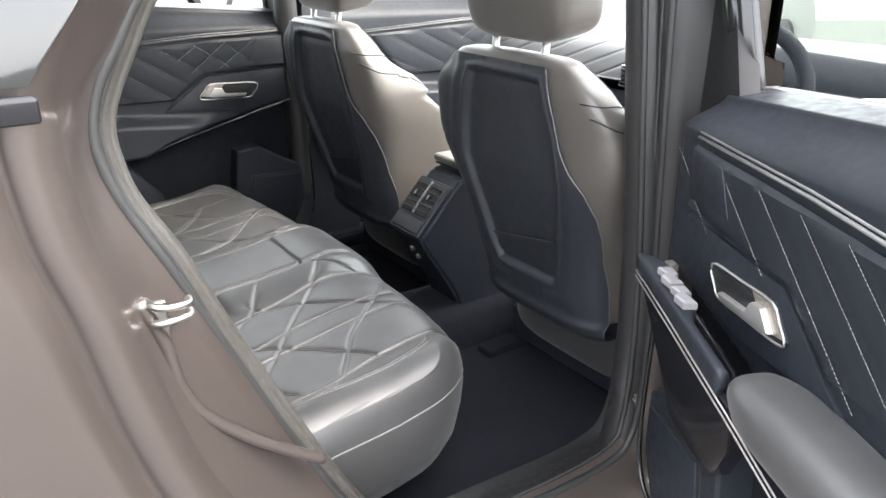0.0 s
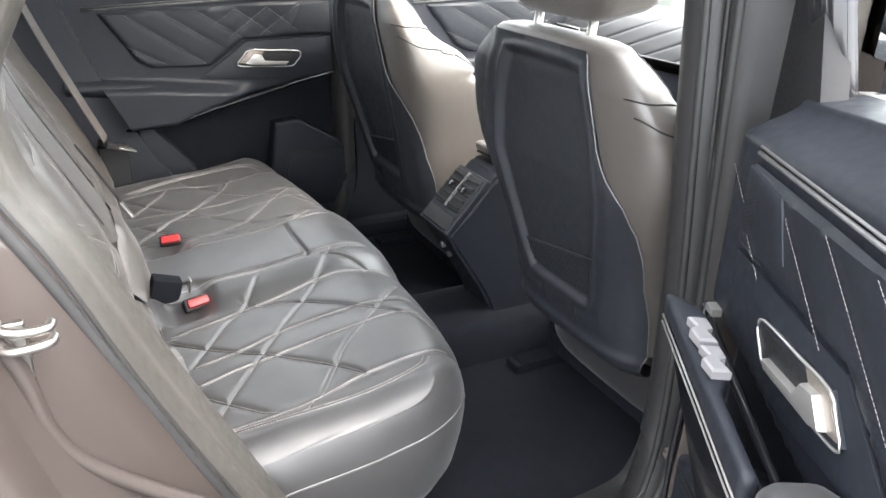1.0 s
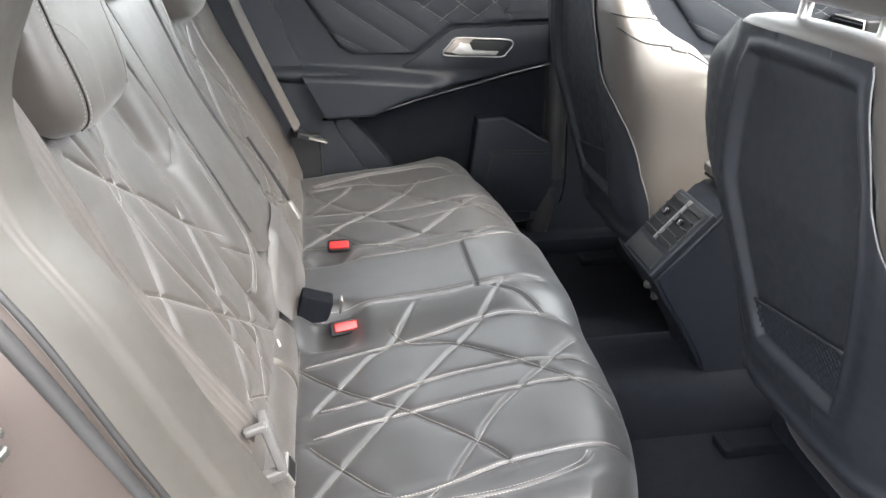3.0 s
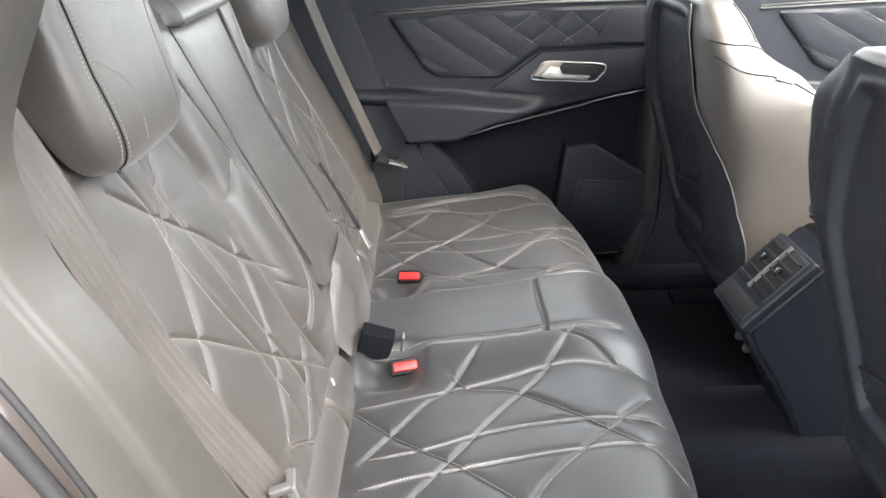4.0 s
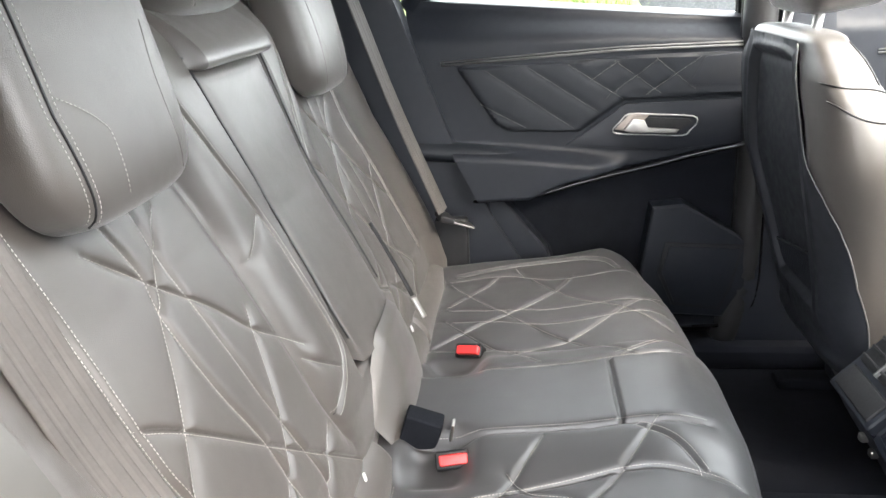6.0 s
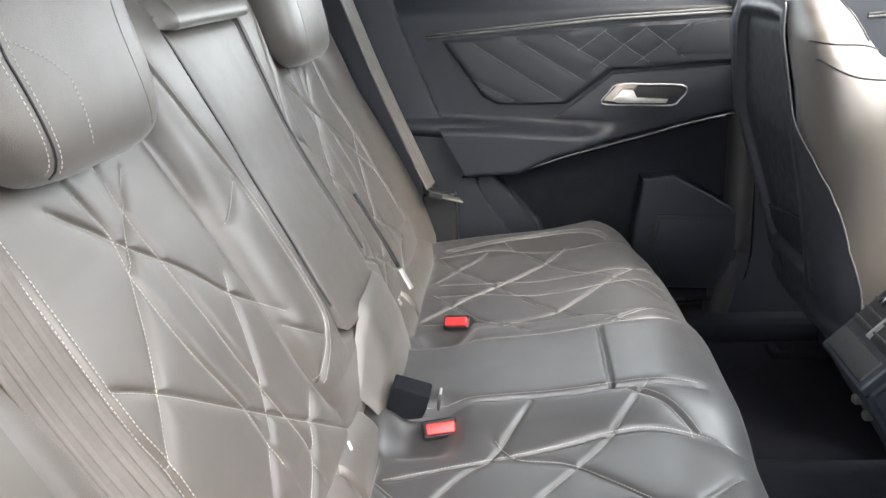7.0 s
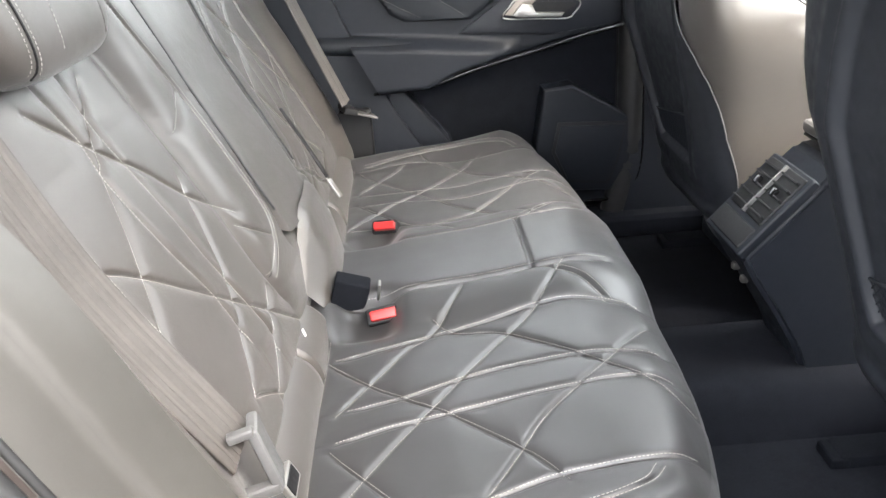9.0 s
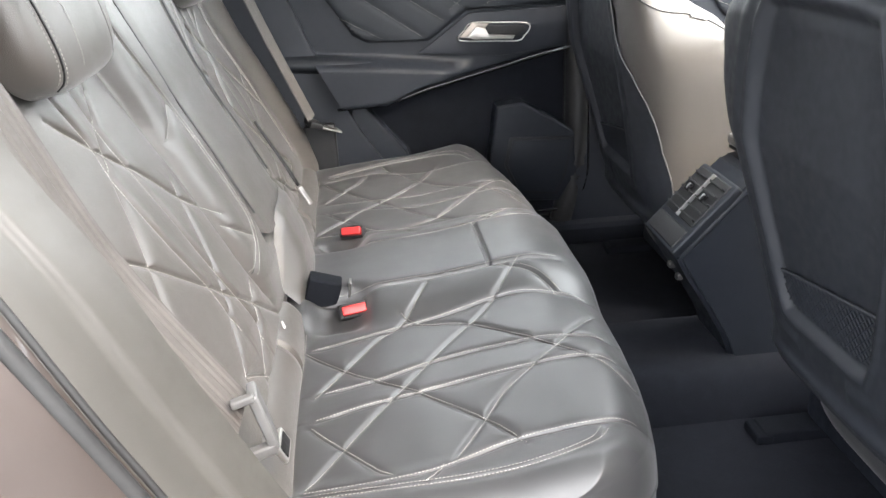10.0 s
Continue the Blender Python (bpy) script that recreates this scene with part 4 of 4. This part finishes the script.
ring_ = [wm @ Vector((.178 * math.cos(a), .186 * math.sin(a), 0)) for a in np.linspace(0, 2 * math.pi, 48, endpoint=False)]
bar("rim", ring_, .017, MATT, sw, sides=12, closed=True)
part("hub", _moved(block((.13, .15, .05), (0, 0, -.01), .025), wm), MATT, sw)
for a in (0, math.pi, math.pi / 2):
    d = Vector((-math.cos(a + math.pi / 2), math.sin(a + math.pi / 2), 0))
    bar("spoke", [wm @ (d * .06), wm @ (d * .172)], .013, MATT, sw, flat=.6)
bar("column", [wm @ Vector((0, 0, -.02)), wm @ Vector((0, 0, -.22))], .035, MATT, sw)
sel = thing("gear_selector", "chrome-tipped gear selector on the console", "gear selector")
part("stem", block((.03, .02, .09), (1.347, MID - .04, .868), .008), BLACK, sel)
part("knob", block((.050, .040, .048), (1.345, MID - .04, .922), .014), STEEL, sel, "bright chrome knob")
part("knob_cap", block((.030, .030, .010), (1.341, MID - .04, .944), .004), GLOSS, sel)

# ---- doors ----
# a door's own plane: p back from its hinge edge, z up, q inwards from the panel's face
Q_POLY = [(.628, 1.078), (.550, .963), (.520, .946), (.378, .942), (.287, 1.006), (.055, 1.012), (.055, 1.098), (.25, 1.094)]
DIAG = [[(.569, 1.072), (.388, .950)], [(.483, 1.076), (.340, .984)], [(.403, 1.080), (.290, 1.008)], [(.313, 1.086), (.216, 1.018)], [(.230, 1.088), (.15, 1.025)],
        [(.140, 1.090), (.250, 1.014)], [(.222, 1.088), (.330, 1.008)], [(.582, 1.005), (.480, .950)], [(.300, 1.086), (.360, 1.045)]]
DIAG_NEAR = [[(a, 1.090 - b), (a + c, 1.090 - b - .74 * c)] for a, b, c in ((.015, .004, .05), (.126, .002, .125), (.215, .002, .21), (.295, .003, .22), (.372, .005, .19), (.45, .007, .14), (.53, .010, .07), (.062, .05, .06))]


def door_top(p):
    return 1.150 + .085 * np.maximum(p, 0)


def panel_q(p, z):
    """Depth of the door panel's face."""
    q = np.zeros(p.shape)
    q -= .055 * step(1.12, 1.19, z)      # the top leans out to the glass
    arm_low = np.interp(p, [.0, .04, .40, .48, .62, .70], [.915, .912, .835, .800, .795, .790])
    arm_top = np.interp(p, [.0, .31, .50, .66], [.93, .885, .905, .915])
    shelf = .050 * step(.62, .50, np.abs(p - .5) * 1.6) * step(arm_top + .012, arm_top - .016, z) * step(arm_low - .006, arm_low + .012, z)
    q += shelf * step(.26, .36, p)
    pocket = step(arm_low + .004, arm_low - .008, z) * step(.575, .50, p) * step(.49, .53, z)
    q -= .040 * pocket
    return q


def car_door(name, label, fn, rear, near):
    ob = thing(name, label, "car door", "doors")
    # inner panel
    ps = np.concatenate([np.linspace(0, .76, 150)])
    zs = np.linspace(.49, 1.27, 156)
    Pg, Zg = np.meshgrid(ps, zs, indexing='ij')
    # the rear edge slopes with the wheel arch
    wide = np.interp(Zg, [.49, .62, .75, .95, 1.19], [.34, .46, .56, .66, .74]) if rear else .74 + 0 * Zg
    Pw = Pg / .76 * wide
    corner = np.clip(1 - np.hypot(np.minimum(Pw - .07, 0), np.minimum(Zg - .56, 0)) / .07, 0, 1)
    Q = panel_q(Pw, np.minimum(Zg, 1.19)) - .03 * (corner <= 0) - .95 * np.maximum(Zg - 1.19, 0)
    Zg = np.where(Zg > 1.10, 1.10 + (np.minimum(Zg, 1.19) - 1.10) * (door_top(Pw) - 1.10) / .09, Zg) + .12 * np.maximum(Zg - 1.19, 0)
    pts = np.array([[fn(a, b, c) for a, b, c in zip(r1, r2, r3)] for r1, r2, r3 in zip(Pw, Zg, Q)])
    grid_part("inner_panel", pts, TRIM, ob, "dark grained door panel", flip=near)
    # outer skin and edges
    sk = []
    for q in (-.035, -.05, -.15, -.17):
        rim = []
        w = lambda z: float(np.interp(z, [.44, .62, .75, .95, 1.21], [.36, .50, .61, .71, .79])) if rear else .79
        outline = [(-.03, .46), (-.03, 1.10)] + [(p, float(door_top(p)) if q < -.1 else 1.10) for p in np.linspace(.0, .72, 8)] + [(w(z), z) for z in np.linspace(1.09, .50, 10)] + [(p, .46) for p in np.linspace(.34 if rear else .74, .02, 5)]
        for p, z in outline:
            rim.append(fn(p, z, q))
        sk.append(rim)
    me = grid_mesh("door_shell", np.array(sk), close_v=True)
    finish("door_shell", me, PAINT, ob, "brown metallic door skin")
    bm = bmesh.new()
    bm.faces.new([bm.verts.new(v) for v in sk[-1]])
    part("outer_skin", bm, PAINT, ob, "brown metallic door skin")
    # quilted insert
    bm = bmesh.new()
    face = bm.faces.new([bm.verts.new((a, b, 0)) for a, b in Q_POLY])
    for v in np.arange(.05, .64, .007):
        bmesh.ops.bisect_plane(bm, geom=bm.verts[:] + bm.edges[:] + bm.faces[:], plane_co=(v, 0, 0), plane_no=(1, 0, 0))
    for v in np.arange(.92, 1.10, .007):
        bmesh.ops.bisect_plane(bm, geom=bm.verts[:] + bm.edges[:] + bm.faces[:], plane_co=(0, v, 0), plane_no=(0, 1, 0))
    co = np.array([v.co[:] for v in bm.verts])
    sink = np.zeros(len(co))
    near_d = np.full(len(co), .06)
    diag = DIAG_NEAR if near else DIAG
    for line in diag:
        d = seg_dist(co[:, 0], co[:, 1], line)
        sink = np.maximum(sink, .0017 * np.exp(-(d / .0035) ** 2))
        near_d = np.minimum(near_d, d)
    de = seg_dist(co[:, 0], co[:, 1], Q_POLY + Q_POLY[:1])
    hgt = .010 - .006 * np.clip(1 - de / .006, 0, 1) ** 2 - sink + .0008 * (1 - np.exp(-near_d / .02))
    for v, c, h in zip(bm.verts, co, hgt):
        v.co = fn(c[0], c[1], float(h))
    bmesh.ops.recalc_face_normals(bm, faces=bm.faces[:])
    part("quilted_insert", bm, DOOR_LEATHER, ob, "black leather insert with diagonal quilting")
    tw = [(.165, 1.033), (.135, 1.088), (.058, 1.096), (.060, 1.030)]
    lines = [[fn(*q_, .0100 if not inside(np.array([q_[0]]), np.array([q_[1]]), tw)[0] else 0.0) for q_ in smooth_line(l, 12)] for l in diag]
    stitches("insert_stitching", lines, ob, pitch=.005, size=.0034, thick=.00016)
    ln = [fn(a, b, .003) for a, b in [(.055, 1.108), (.30, 1.104), (.66, 1.084)]]
    bar("upper_bead", ln, .0025, PIPING, ob)
    bar("upper_bead", [fn(a, b + .006, .002) for a, b in [(.055, 1.108), (.30, 1.104), (.66, 1.084)]], .0018, PIPING, ob)
    part("tweeter_grille", prism(tw, lambda a, b, q: fn(a, b, q + .003), .009, .003), TRIM, ob, "dark perforated tweeter grille")
    bm = bmesh.new()
    for i, a in enumerate(np.arange(.066, .155, .0046)):
        for b in np.arange(1.038 + .0023 * (i % 2), 1.090, .0046):
            if inside(np.array([a]), np.array([b]), [(.150, 1.038), (.128, 1.082), (.066, 1.088), (.066, 1.037)])[0]:
                ring = [fn(a + .0014 * math.cos(h), b + .0014 * math.sin(h), .0124) for h in np.arange(0, 6.2, math.pi / 3)]
                bm.faces.new([bm.verts.new(v) for v in ring])
    part("grille_holes", bm, BLACK, ob, smooth=False)
    # handle plate and lever
    plate = [(.405, .915), (.372, .936), (.285, .998), (.055, 1.004), (.055, .915), (.21, .899)]
    part("handle_plate", prism(plate, lambda a, b, q: fn(a, b, q), .006, .003), TRIM, ob)
    bez = [(.312, .946), (.280, .980), (.150, .972), (.140, .958), (.168, .930), (.30, .937)]
    bz = part("handle_bezel", prism(bez, lambda a, b, q: fn(a, b, q), .010, .003), TRIM, ob, "dark handle surround")
    bar("bezel_rim", smooth_line([fn(a, b, .0105) for a, b in [(.310, .946), (.296, .962), (.278, .978), (.22, .9755), (.152, .971), (.143, .958), (.155, .943), (.170, .932), (.23, .9345), (.298, .938)]], 3, True), .0016, CHROME, bz, "thin chrome outline", closed=True, sides=6)
    part("bezel_plate", prism([(.306, .947), (.278, .977), (.238, .975), (.250, .962), (.262, .940)], lambda a, b, q: fn(a, b, q + .008), .0035, .001), BRUSHED, bz, "brushed champagne metal plate")
    part("handle_well", prism([(.262, .948), (.268, .972), (.160, .966), (.152, .958), (.176, .940)], lambda a, b, q: fn(a, b, q + .009), .0022, .001), BLACK, bz)
    part("handle_lever", prism([(.290, .946), (.270, .968), (.248, .965), (.240, .950), (.178, .945), (.184, .937), (.275, .941)], lambda a, b, q: fn(a, b, q + .010), .010, .004), CHROME, bz, "satin chrome pull lever")
    # armrest pad
    ar = np.array([(.315, .875), (.38, .883), (.47, .893), (.56, .903), (.65, .911), (.72, .917)])
    P = []
    for i, (a, b) in enumerate(smooth_line(ar, 6)):
        t = i / 30
        r1, r2 = .006 + .030 * math.sin(min(1, t * 1.3) * math.pi / 2), .003 + .019 * math.sin(min(1, t * 1.2) * math.pi / 2)
        P.append([fn(a, b - r2 * .3 + r2 * math.sin(th), max(0, r1 * math.cos(th))) for th in np.linspace(-math.pi / 2, math.pi / 2, 14)])
    grid_part("armrest", np.array(P), DOOR_LEATHER, ob, "padded black door armrest", flip=not near)
    # bright edge of the door pocket
    bar("pocket_rail", [fn(.60, .797, .012), fn(.48, .806, .020), fn(.38, .838, .024), fn(.20, .880, .022), fn(.05, .914, .018)], .005, GLOSS, ob, "gloss black pocket edge")
    part("edge_tab", prism([(.036, .910), (.036, .919), (.016, .919), (.016, .910)], lambda a, b, q: fn(a, b, q), .012, .002), CHROME, ob, "small chrome trim tab")
    bar("panel_edge", smooth_line([fn(.010, .915, .008), fn(-.004, .75, .008), fn(-.010, .62, .007), fn(.002, .545, .006), fn(.040, .506, .003), fn(.12, .497, .0)], 6), .0042, GLOSS, ob, "thin glossy edge of the door panel")
    # pocket wall with its speaker
    wall = [(.535, .800), (.435, .68), (.40, .56), (.16, .545), (.040, .60), (.014, .70), (.012, .905), (.20, .868), (.38, .826)]
    part("pocket_back", prism(wall, lambda a, b, q: fn(a, b, q - .050), .012, .003), MATT, ob, "black pocket lining")
    horn = [(.240, .640), (.222, .780), (.157, .786), (.016, .702), (.016, .60), (.06, .525), (.24, .535)]
    part("speaker_housing", prism(horn, lambda a, b, q: fn(a, b, q - .04), .052, .012, 3), TRIM, ob, "faceted speaker housing")
    part("rear_housing", prism([(.535, .800), (.565, .80), (.60, .70), (.42, .60), (.44, .68)], lambda a, b, q: fn(a, b, q - .04), .045, .010, 3), TRIM, ob)
    part("speaker_frame", prism([(.204, .632), (.190, .702), (.028, .695), (.046, .60), (.068, .545), (.170, .556)], lambda a, b, q: fn(a, b, q + .010), .005, .002), BLACK, ob)
    part("speaker_grille", prism([(.196, .634), (.183, .694), (.036, .688), (.053, .602), (.074, .552), (.166, .564)], lambda a, b, q: fn(a, b, q + .013), .005, .002), TRIM, ob, "dark speaker grille")
    if near:
        # pull pod with its switches, and the gloss fascia below
        pod = []
        for t in np.linspace(0, 1, 24):
            a, b = .078 + .232 * t, .948 - .046 * t
            r1 = (.017 - .010 * float(step(.45, .62, np.array(t)))) * (1 - .8 * (1 - min(1, t * 8)) ** 2)
            r2 = .012 + .003 * t
            pod.append([fn(a, b + r2 * math.copysign(abs(math.sin(h)) ** .5, math.sin(h)), .082 - r1 + r1 * math.copysign(abs(math.cos(h)) ** .5, math.cos(h))) for h in np.linspace(0, 2 * math.pi, 24, endpoint=False)])
        pod = [[sum(pod[0], Vector()) / 24] * 24] + pod + [[sum(pod[-1], Vector()) / 24] * 24]
        sp = grid_part("pull_pod", np.array(pod), TRIM, ob, "dark pull handle with switches", close_v=True)
        for dz in (0.0, -.008):
            bar("pod_strip", [fn(.082, .938 + dz, .083), fn(.20, .916 + dz, .084), fn(.34, .884 + dz, .083), (fn(.45, .845 + dz, .075)), fn(.60, .815 + dz, .05)], .0012, CHROME, sp, "thin bright edge strip", sides=6)
        for i in range(2):
            a = .128 + i * .040
            z_ = .952 - .008 * i
            zig = [(a, .056), (a + .014, .054), (a + .018, .062), (a + .034, .055), (a + .036, .074), (a + .020, .079), (a + .014, .071), (a + .002, .076)]
            part("switch", prism(zig, lambda p_, q_, h, z_=z_, a=a: fn(p_, z_ + h - .20 * (p_ - a) + .15 * (q_ - .065), q_), .010, .002, 1), SWITCH, sp, "bright faceted window switch", smooth=False)
        pad = []
        for t in np.linspace(0, 1, 26):
            a, b = .295 + .40 * t, .893 - .012 * t
            k = math.sqrt(max(.0, 1 - (1 - min(1, t * 4)) ** 2))
            r1, r2 = .012 + .034 * k, .006 + .026 * k
            pad.append([fn(a, b + r2 * math.copysign(abs(math.sin(h)) ** .7, math.sin(h)), .038 + r1 * math.copysign(abs(math.cos(h)) ** .7, math.cos(h))) for h in np.linspace(0, 2 * math.pi, 28, endpoint=False)])
        pad = [[sum(pad[0], Vector()) / 28] * 28] + pad + [[sum(pad[-1], Vector()) / 28] * 28]
        grid_part("armrest_pad", np.array(pad), LEATHER_SMOOTH, ob, "padded grey-black leather elbow rest", close_v=True)
        part("fascia", prism([(.080, .935), (.34, .884), (.30, .80), (.23, .71), (.15, .64), (.105, .72)], lambda a, b, q: fn(a, b, q + .055 - .35 * max(0, .88 - b)), .024, .006), GLOSS, ob, "gloss black lower fascia")
    # window frame and pane
    fr = [fn(-.015, 1.17, -.07), fn(.0, 1.30, -.085), fn(.02, 1.48, -.13), fn(.35, 1.52, -.14), fn(.52, 1.46, -.13), fn(.66, 1.30, -.10), fn(.73, 1.19, -.07)]
    if near:
        part("window_post", prism([(-.085, 1.10), (.030, 1.145), (-.09, 1.48), (-.19, 1.48)], lambda a, b, q: fn(a, b, q - .09), .03, .006), BLACK, ob, "dark window post")
        fr = [fn(-.18, 1.48, -.08)] + fr[3:]
    bar("window_frame", fr, .026, TRIM, ob, "dark window frame", sides=10)
    if not near:
        bm = bmesh.new()
        bm.faces.new([bm.verts.new(v) for v in fr])
        g = part("window_pane", bm, GLASS, ob, "lightly tinted side window")
        g.visible_shadow = False
    part("waist_strip", prism([(-.01, 1.140), (.73, 1.202), (.73, 1.220), (-.01, 1.158)], lambda a, b, q: fn(a, b, q - .135), .02, .004), CHROME, ob)
    return ob


def far_plane(a, b, q):
    return Vector((.886 - a, 2.135 - q, b))


ANG = radians(64.1)
DP, DN = Vector((-math.cos(ANG), -math.sin(ANG), 0)), Vector((-math.sin(ANG), math.cos(ANG), 0))


def near_plane(a, b, q):
    return Vector((.787, .679, b)) + DP * a + DN * q


car_door("rear_door", "closed far rear car door with quilted black leather trim", far_plane, True, False)
car_door("rear_door", "open rear car door with quilted black leather trim", near_plane, True, True)


def front_plane(a, b, q):
    return Vector((1.92 - a * 1.28, 2.135 - q, b))


car_door("front_door", "closed front passenger door with quilted leather trim", front_plane, False, False)
nf = thing("front_door", "closed front driver door with a bright window strip", "car door", "doors")
part("door_shell", block((1.0, .13, .60), (1.40, .64, .73), .03), PAINT, nf, "brown metallic door skin")
part("waist_strip", _moved(block((1.04, .03, .024), (0, 0, 0), .006), pose(1.385, .556, 1.086, 0, 6.3, 0)), CHROME, nf, "bright chrome waist strip")
part("inner_panel", block((.95, .03, .58), (1.40, .75, .74), .01), TRIM, nf)
bm = bmesh.new()
bm.faces.new([bm.verts.new(v) for v in ((.90, .62, 1.10), (1.88, .62, 1.06), (1.48, .72, 1.40), (1.18, .75, 1.51), (.88, .73, 1.50))])
g = part("window_pane", bm, GLASS, nf, "lightly tinted side window")
g.visible_shadow = False
bar("window_frame", [(.88, .73, 1.50), (1.18, .77, 1.52), (1.48, .74, 1.40), (1.86, .67, 1.12)], .022, RUBBER, nf, "black window frame")

# ---- outside ----
def parked_car(label, at, yaw, paint):
    ob = thing("parked_car", label, "car", "parked cars")
    m = pose(*at, 0, 0, yaw)
    side = [(-2.2, .35), (-2.25, .75), (-2.1, 1.0), (-1.95, 1.45), (-1.5, 1.62), (.3, 1.62), (1.15, 1.10), (2.05, .95), (2.2, .70), (2.2, .35)]
    bm = prism(side, lambda a, b, q: Vector((a, q - .88, b)), 1.76, .06)
    part("body", _moved(bm, m), paint, ob, smooth=False)
    for s in (-1, 1):
        for x0, x1 in ((-1.8, -.75), (-.68, .30)):
            poly = [(x0, 1.05), (x1 + (.5 if x1 > 0 else 0), 1.05), (x1, 1.50), (x0 + .1, 1.50)]
            part("side_window", _moved(prism(poly, lambda a, b, q: Vector((a, s * (.87 + q), b)), .02, .004), m), TINT, ob)
        for x in (-1.4, 1.4):
            for name, r, w_, mat in (("tyre", .34, .24, RUBBER), ("rim", .24, .25, STEEL)):
                bm = bmesh.new()
                bmesh.ops.create_cone(bm, cap_ends=True, segments=28, radius1=r, radius2=r, depth=w_, matrix=pose(x, s * .80, .34, 90, 0, 0))
                part(name, _moved(bm, m), mat, ob, smooth=False)
        part("headlight", _moved(block((.16, .36, .14), (2.12, s * .62, .80), .04), m), LENS, ob)
        part("tail_light", _moved(block((.08, .20, .30), (-2.17, s * .70, .98), .03), m), RED, ob)
    part("windscreen", _moved(prism([(.36, 1.56), (1.10, 1.12), (1.13, 1.14), (.40, 1.59)], lambda a, b, q: Vector((a, q - .74, b)), 1.48, .004), m), TINT, ob)
    return ob


parked_car("pale grey-green parked car on the asphalt", (11.16, 6.92, 0), -125, PALE_PAINT)
parked_car("pale grey-green parked car on the asphalt", (8.14, 11.76, 0), 159, PALE_PAINT)
parked_car("dark parked car on the asphalt", (3.53, 15.75, 0), 169, material("grey_car_paint", (.08, .085, .09), .25, coat=1.0))

# grass bank along the far side
rng = random.Random(4)
xs, ys = np.linspace(-40, 2.2, 70), np.linspace(7.5, 30, 30)
bank = np.array([[(x, y, .02 + .11 * (y - 7.5) + .1 * noise.noise(Vector((x * .5, y * .5, 0)))) for y in ys] for x in xs])
tagged(grid_part("grass_bank", bank, GRASS, flip=True), "sunlit yellow-green grass bank beside the car park", "grass", kind="structure")
verts, faces = [], []
for _ in range(16000):
    x, y = rng.uniform(-18, 2.0), rng.uniform(7.5, 22)
    z = .02 + .11 * (y - 7.5)
    h, a, w_ = rng.uniform(.12, .40), rng.uniform(0, 6.28), rng.uniform(.008, .018)
    dx, dy = math.cos(a), math.sin(a)
    i = len(verts)
    verts += [(x - dx * w_, y - dy * w_, z), (x + dx * w_, y + dy * w_, z), (x + dy * h * .35, y - dx * h * .35, z + h)]
    faces.append((i, i + 1, i + 2))
me = bpy.data.meshes.new("grass_blades")
me.from_pydata(verts, [], faces)
tagged(finish("grass_blades", me, GRASS, smooth=False), "tall yellow-green grass blades", "grass", kind="stuff")


def settle(ob):
    """Moves a thing's empty to the base of its parts."""
    kids = [c for c in ob.children_recursive if c.type == 'MESH']
    lo, hi = Vector((9e9,) * 3), Vector((-9e9,) * 3)
    for c in kids:
        for q in c.bound_box:
            w_ = c.matrix_basis @ Vector(q)
            lo, hi = Vector(map(min, lo, w_)), Vector(map(max, hi, w_))
    at = Vector(((lo.x + hi.x) / 2, (lo.y + hi.y) / 2, lo.z))
    ob.location = at
    for c in ob.children:
        c.matrix_parent_inverse = Matrix.Translation(-at)


for ob in list(scene.objects):
    if ob.type == 'EMPTY' and ob.location.length == 0 and ob.children:
        settle(ob)
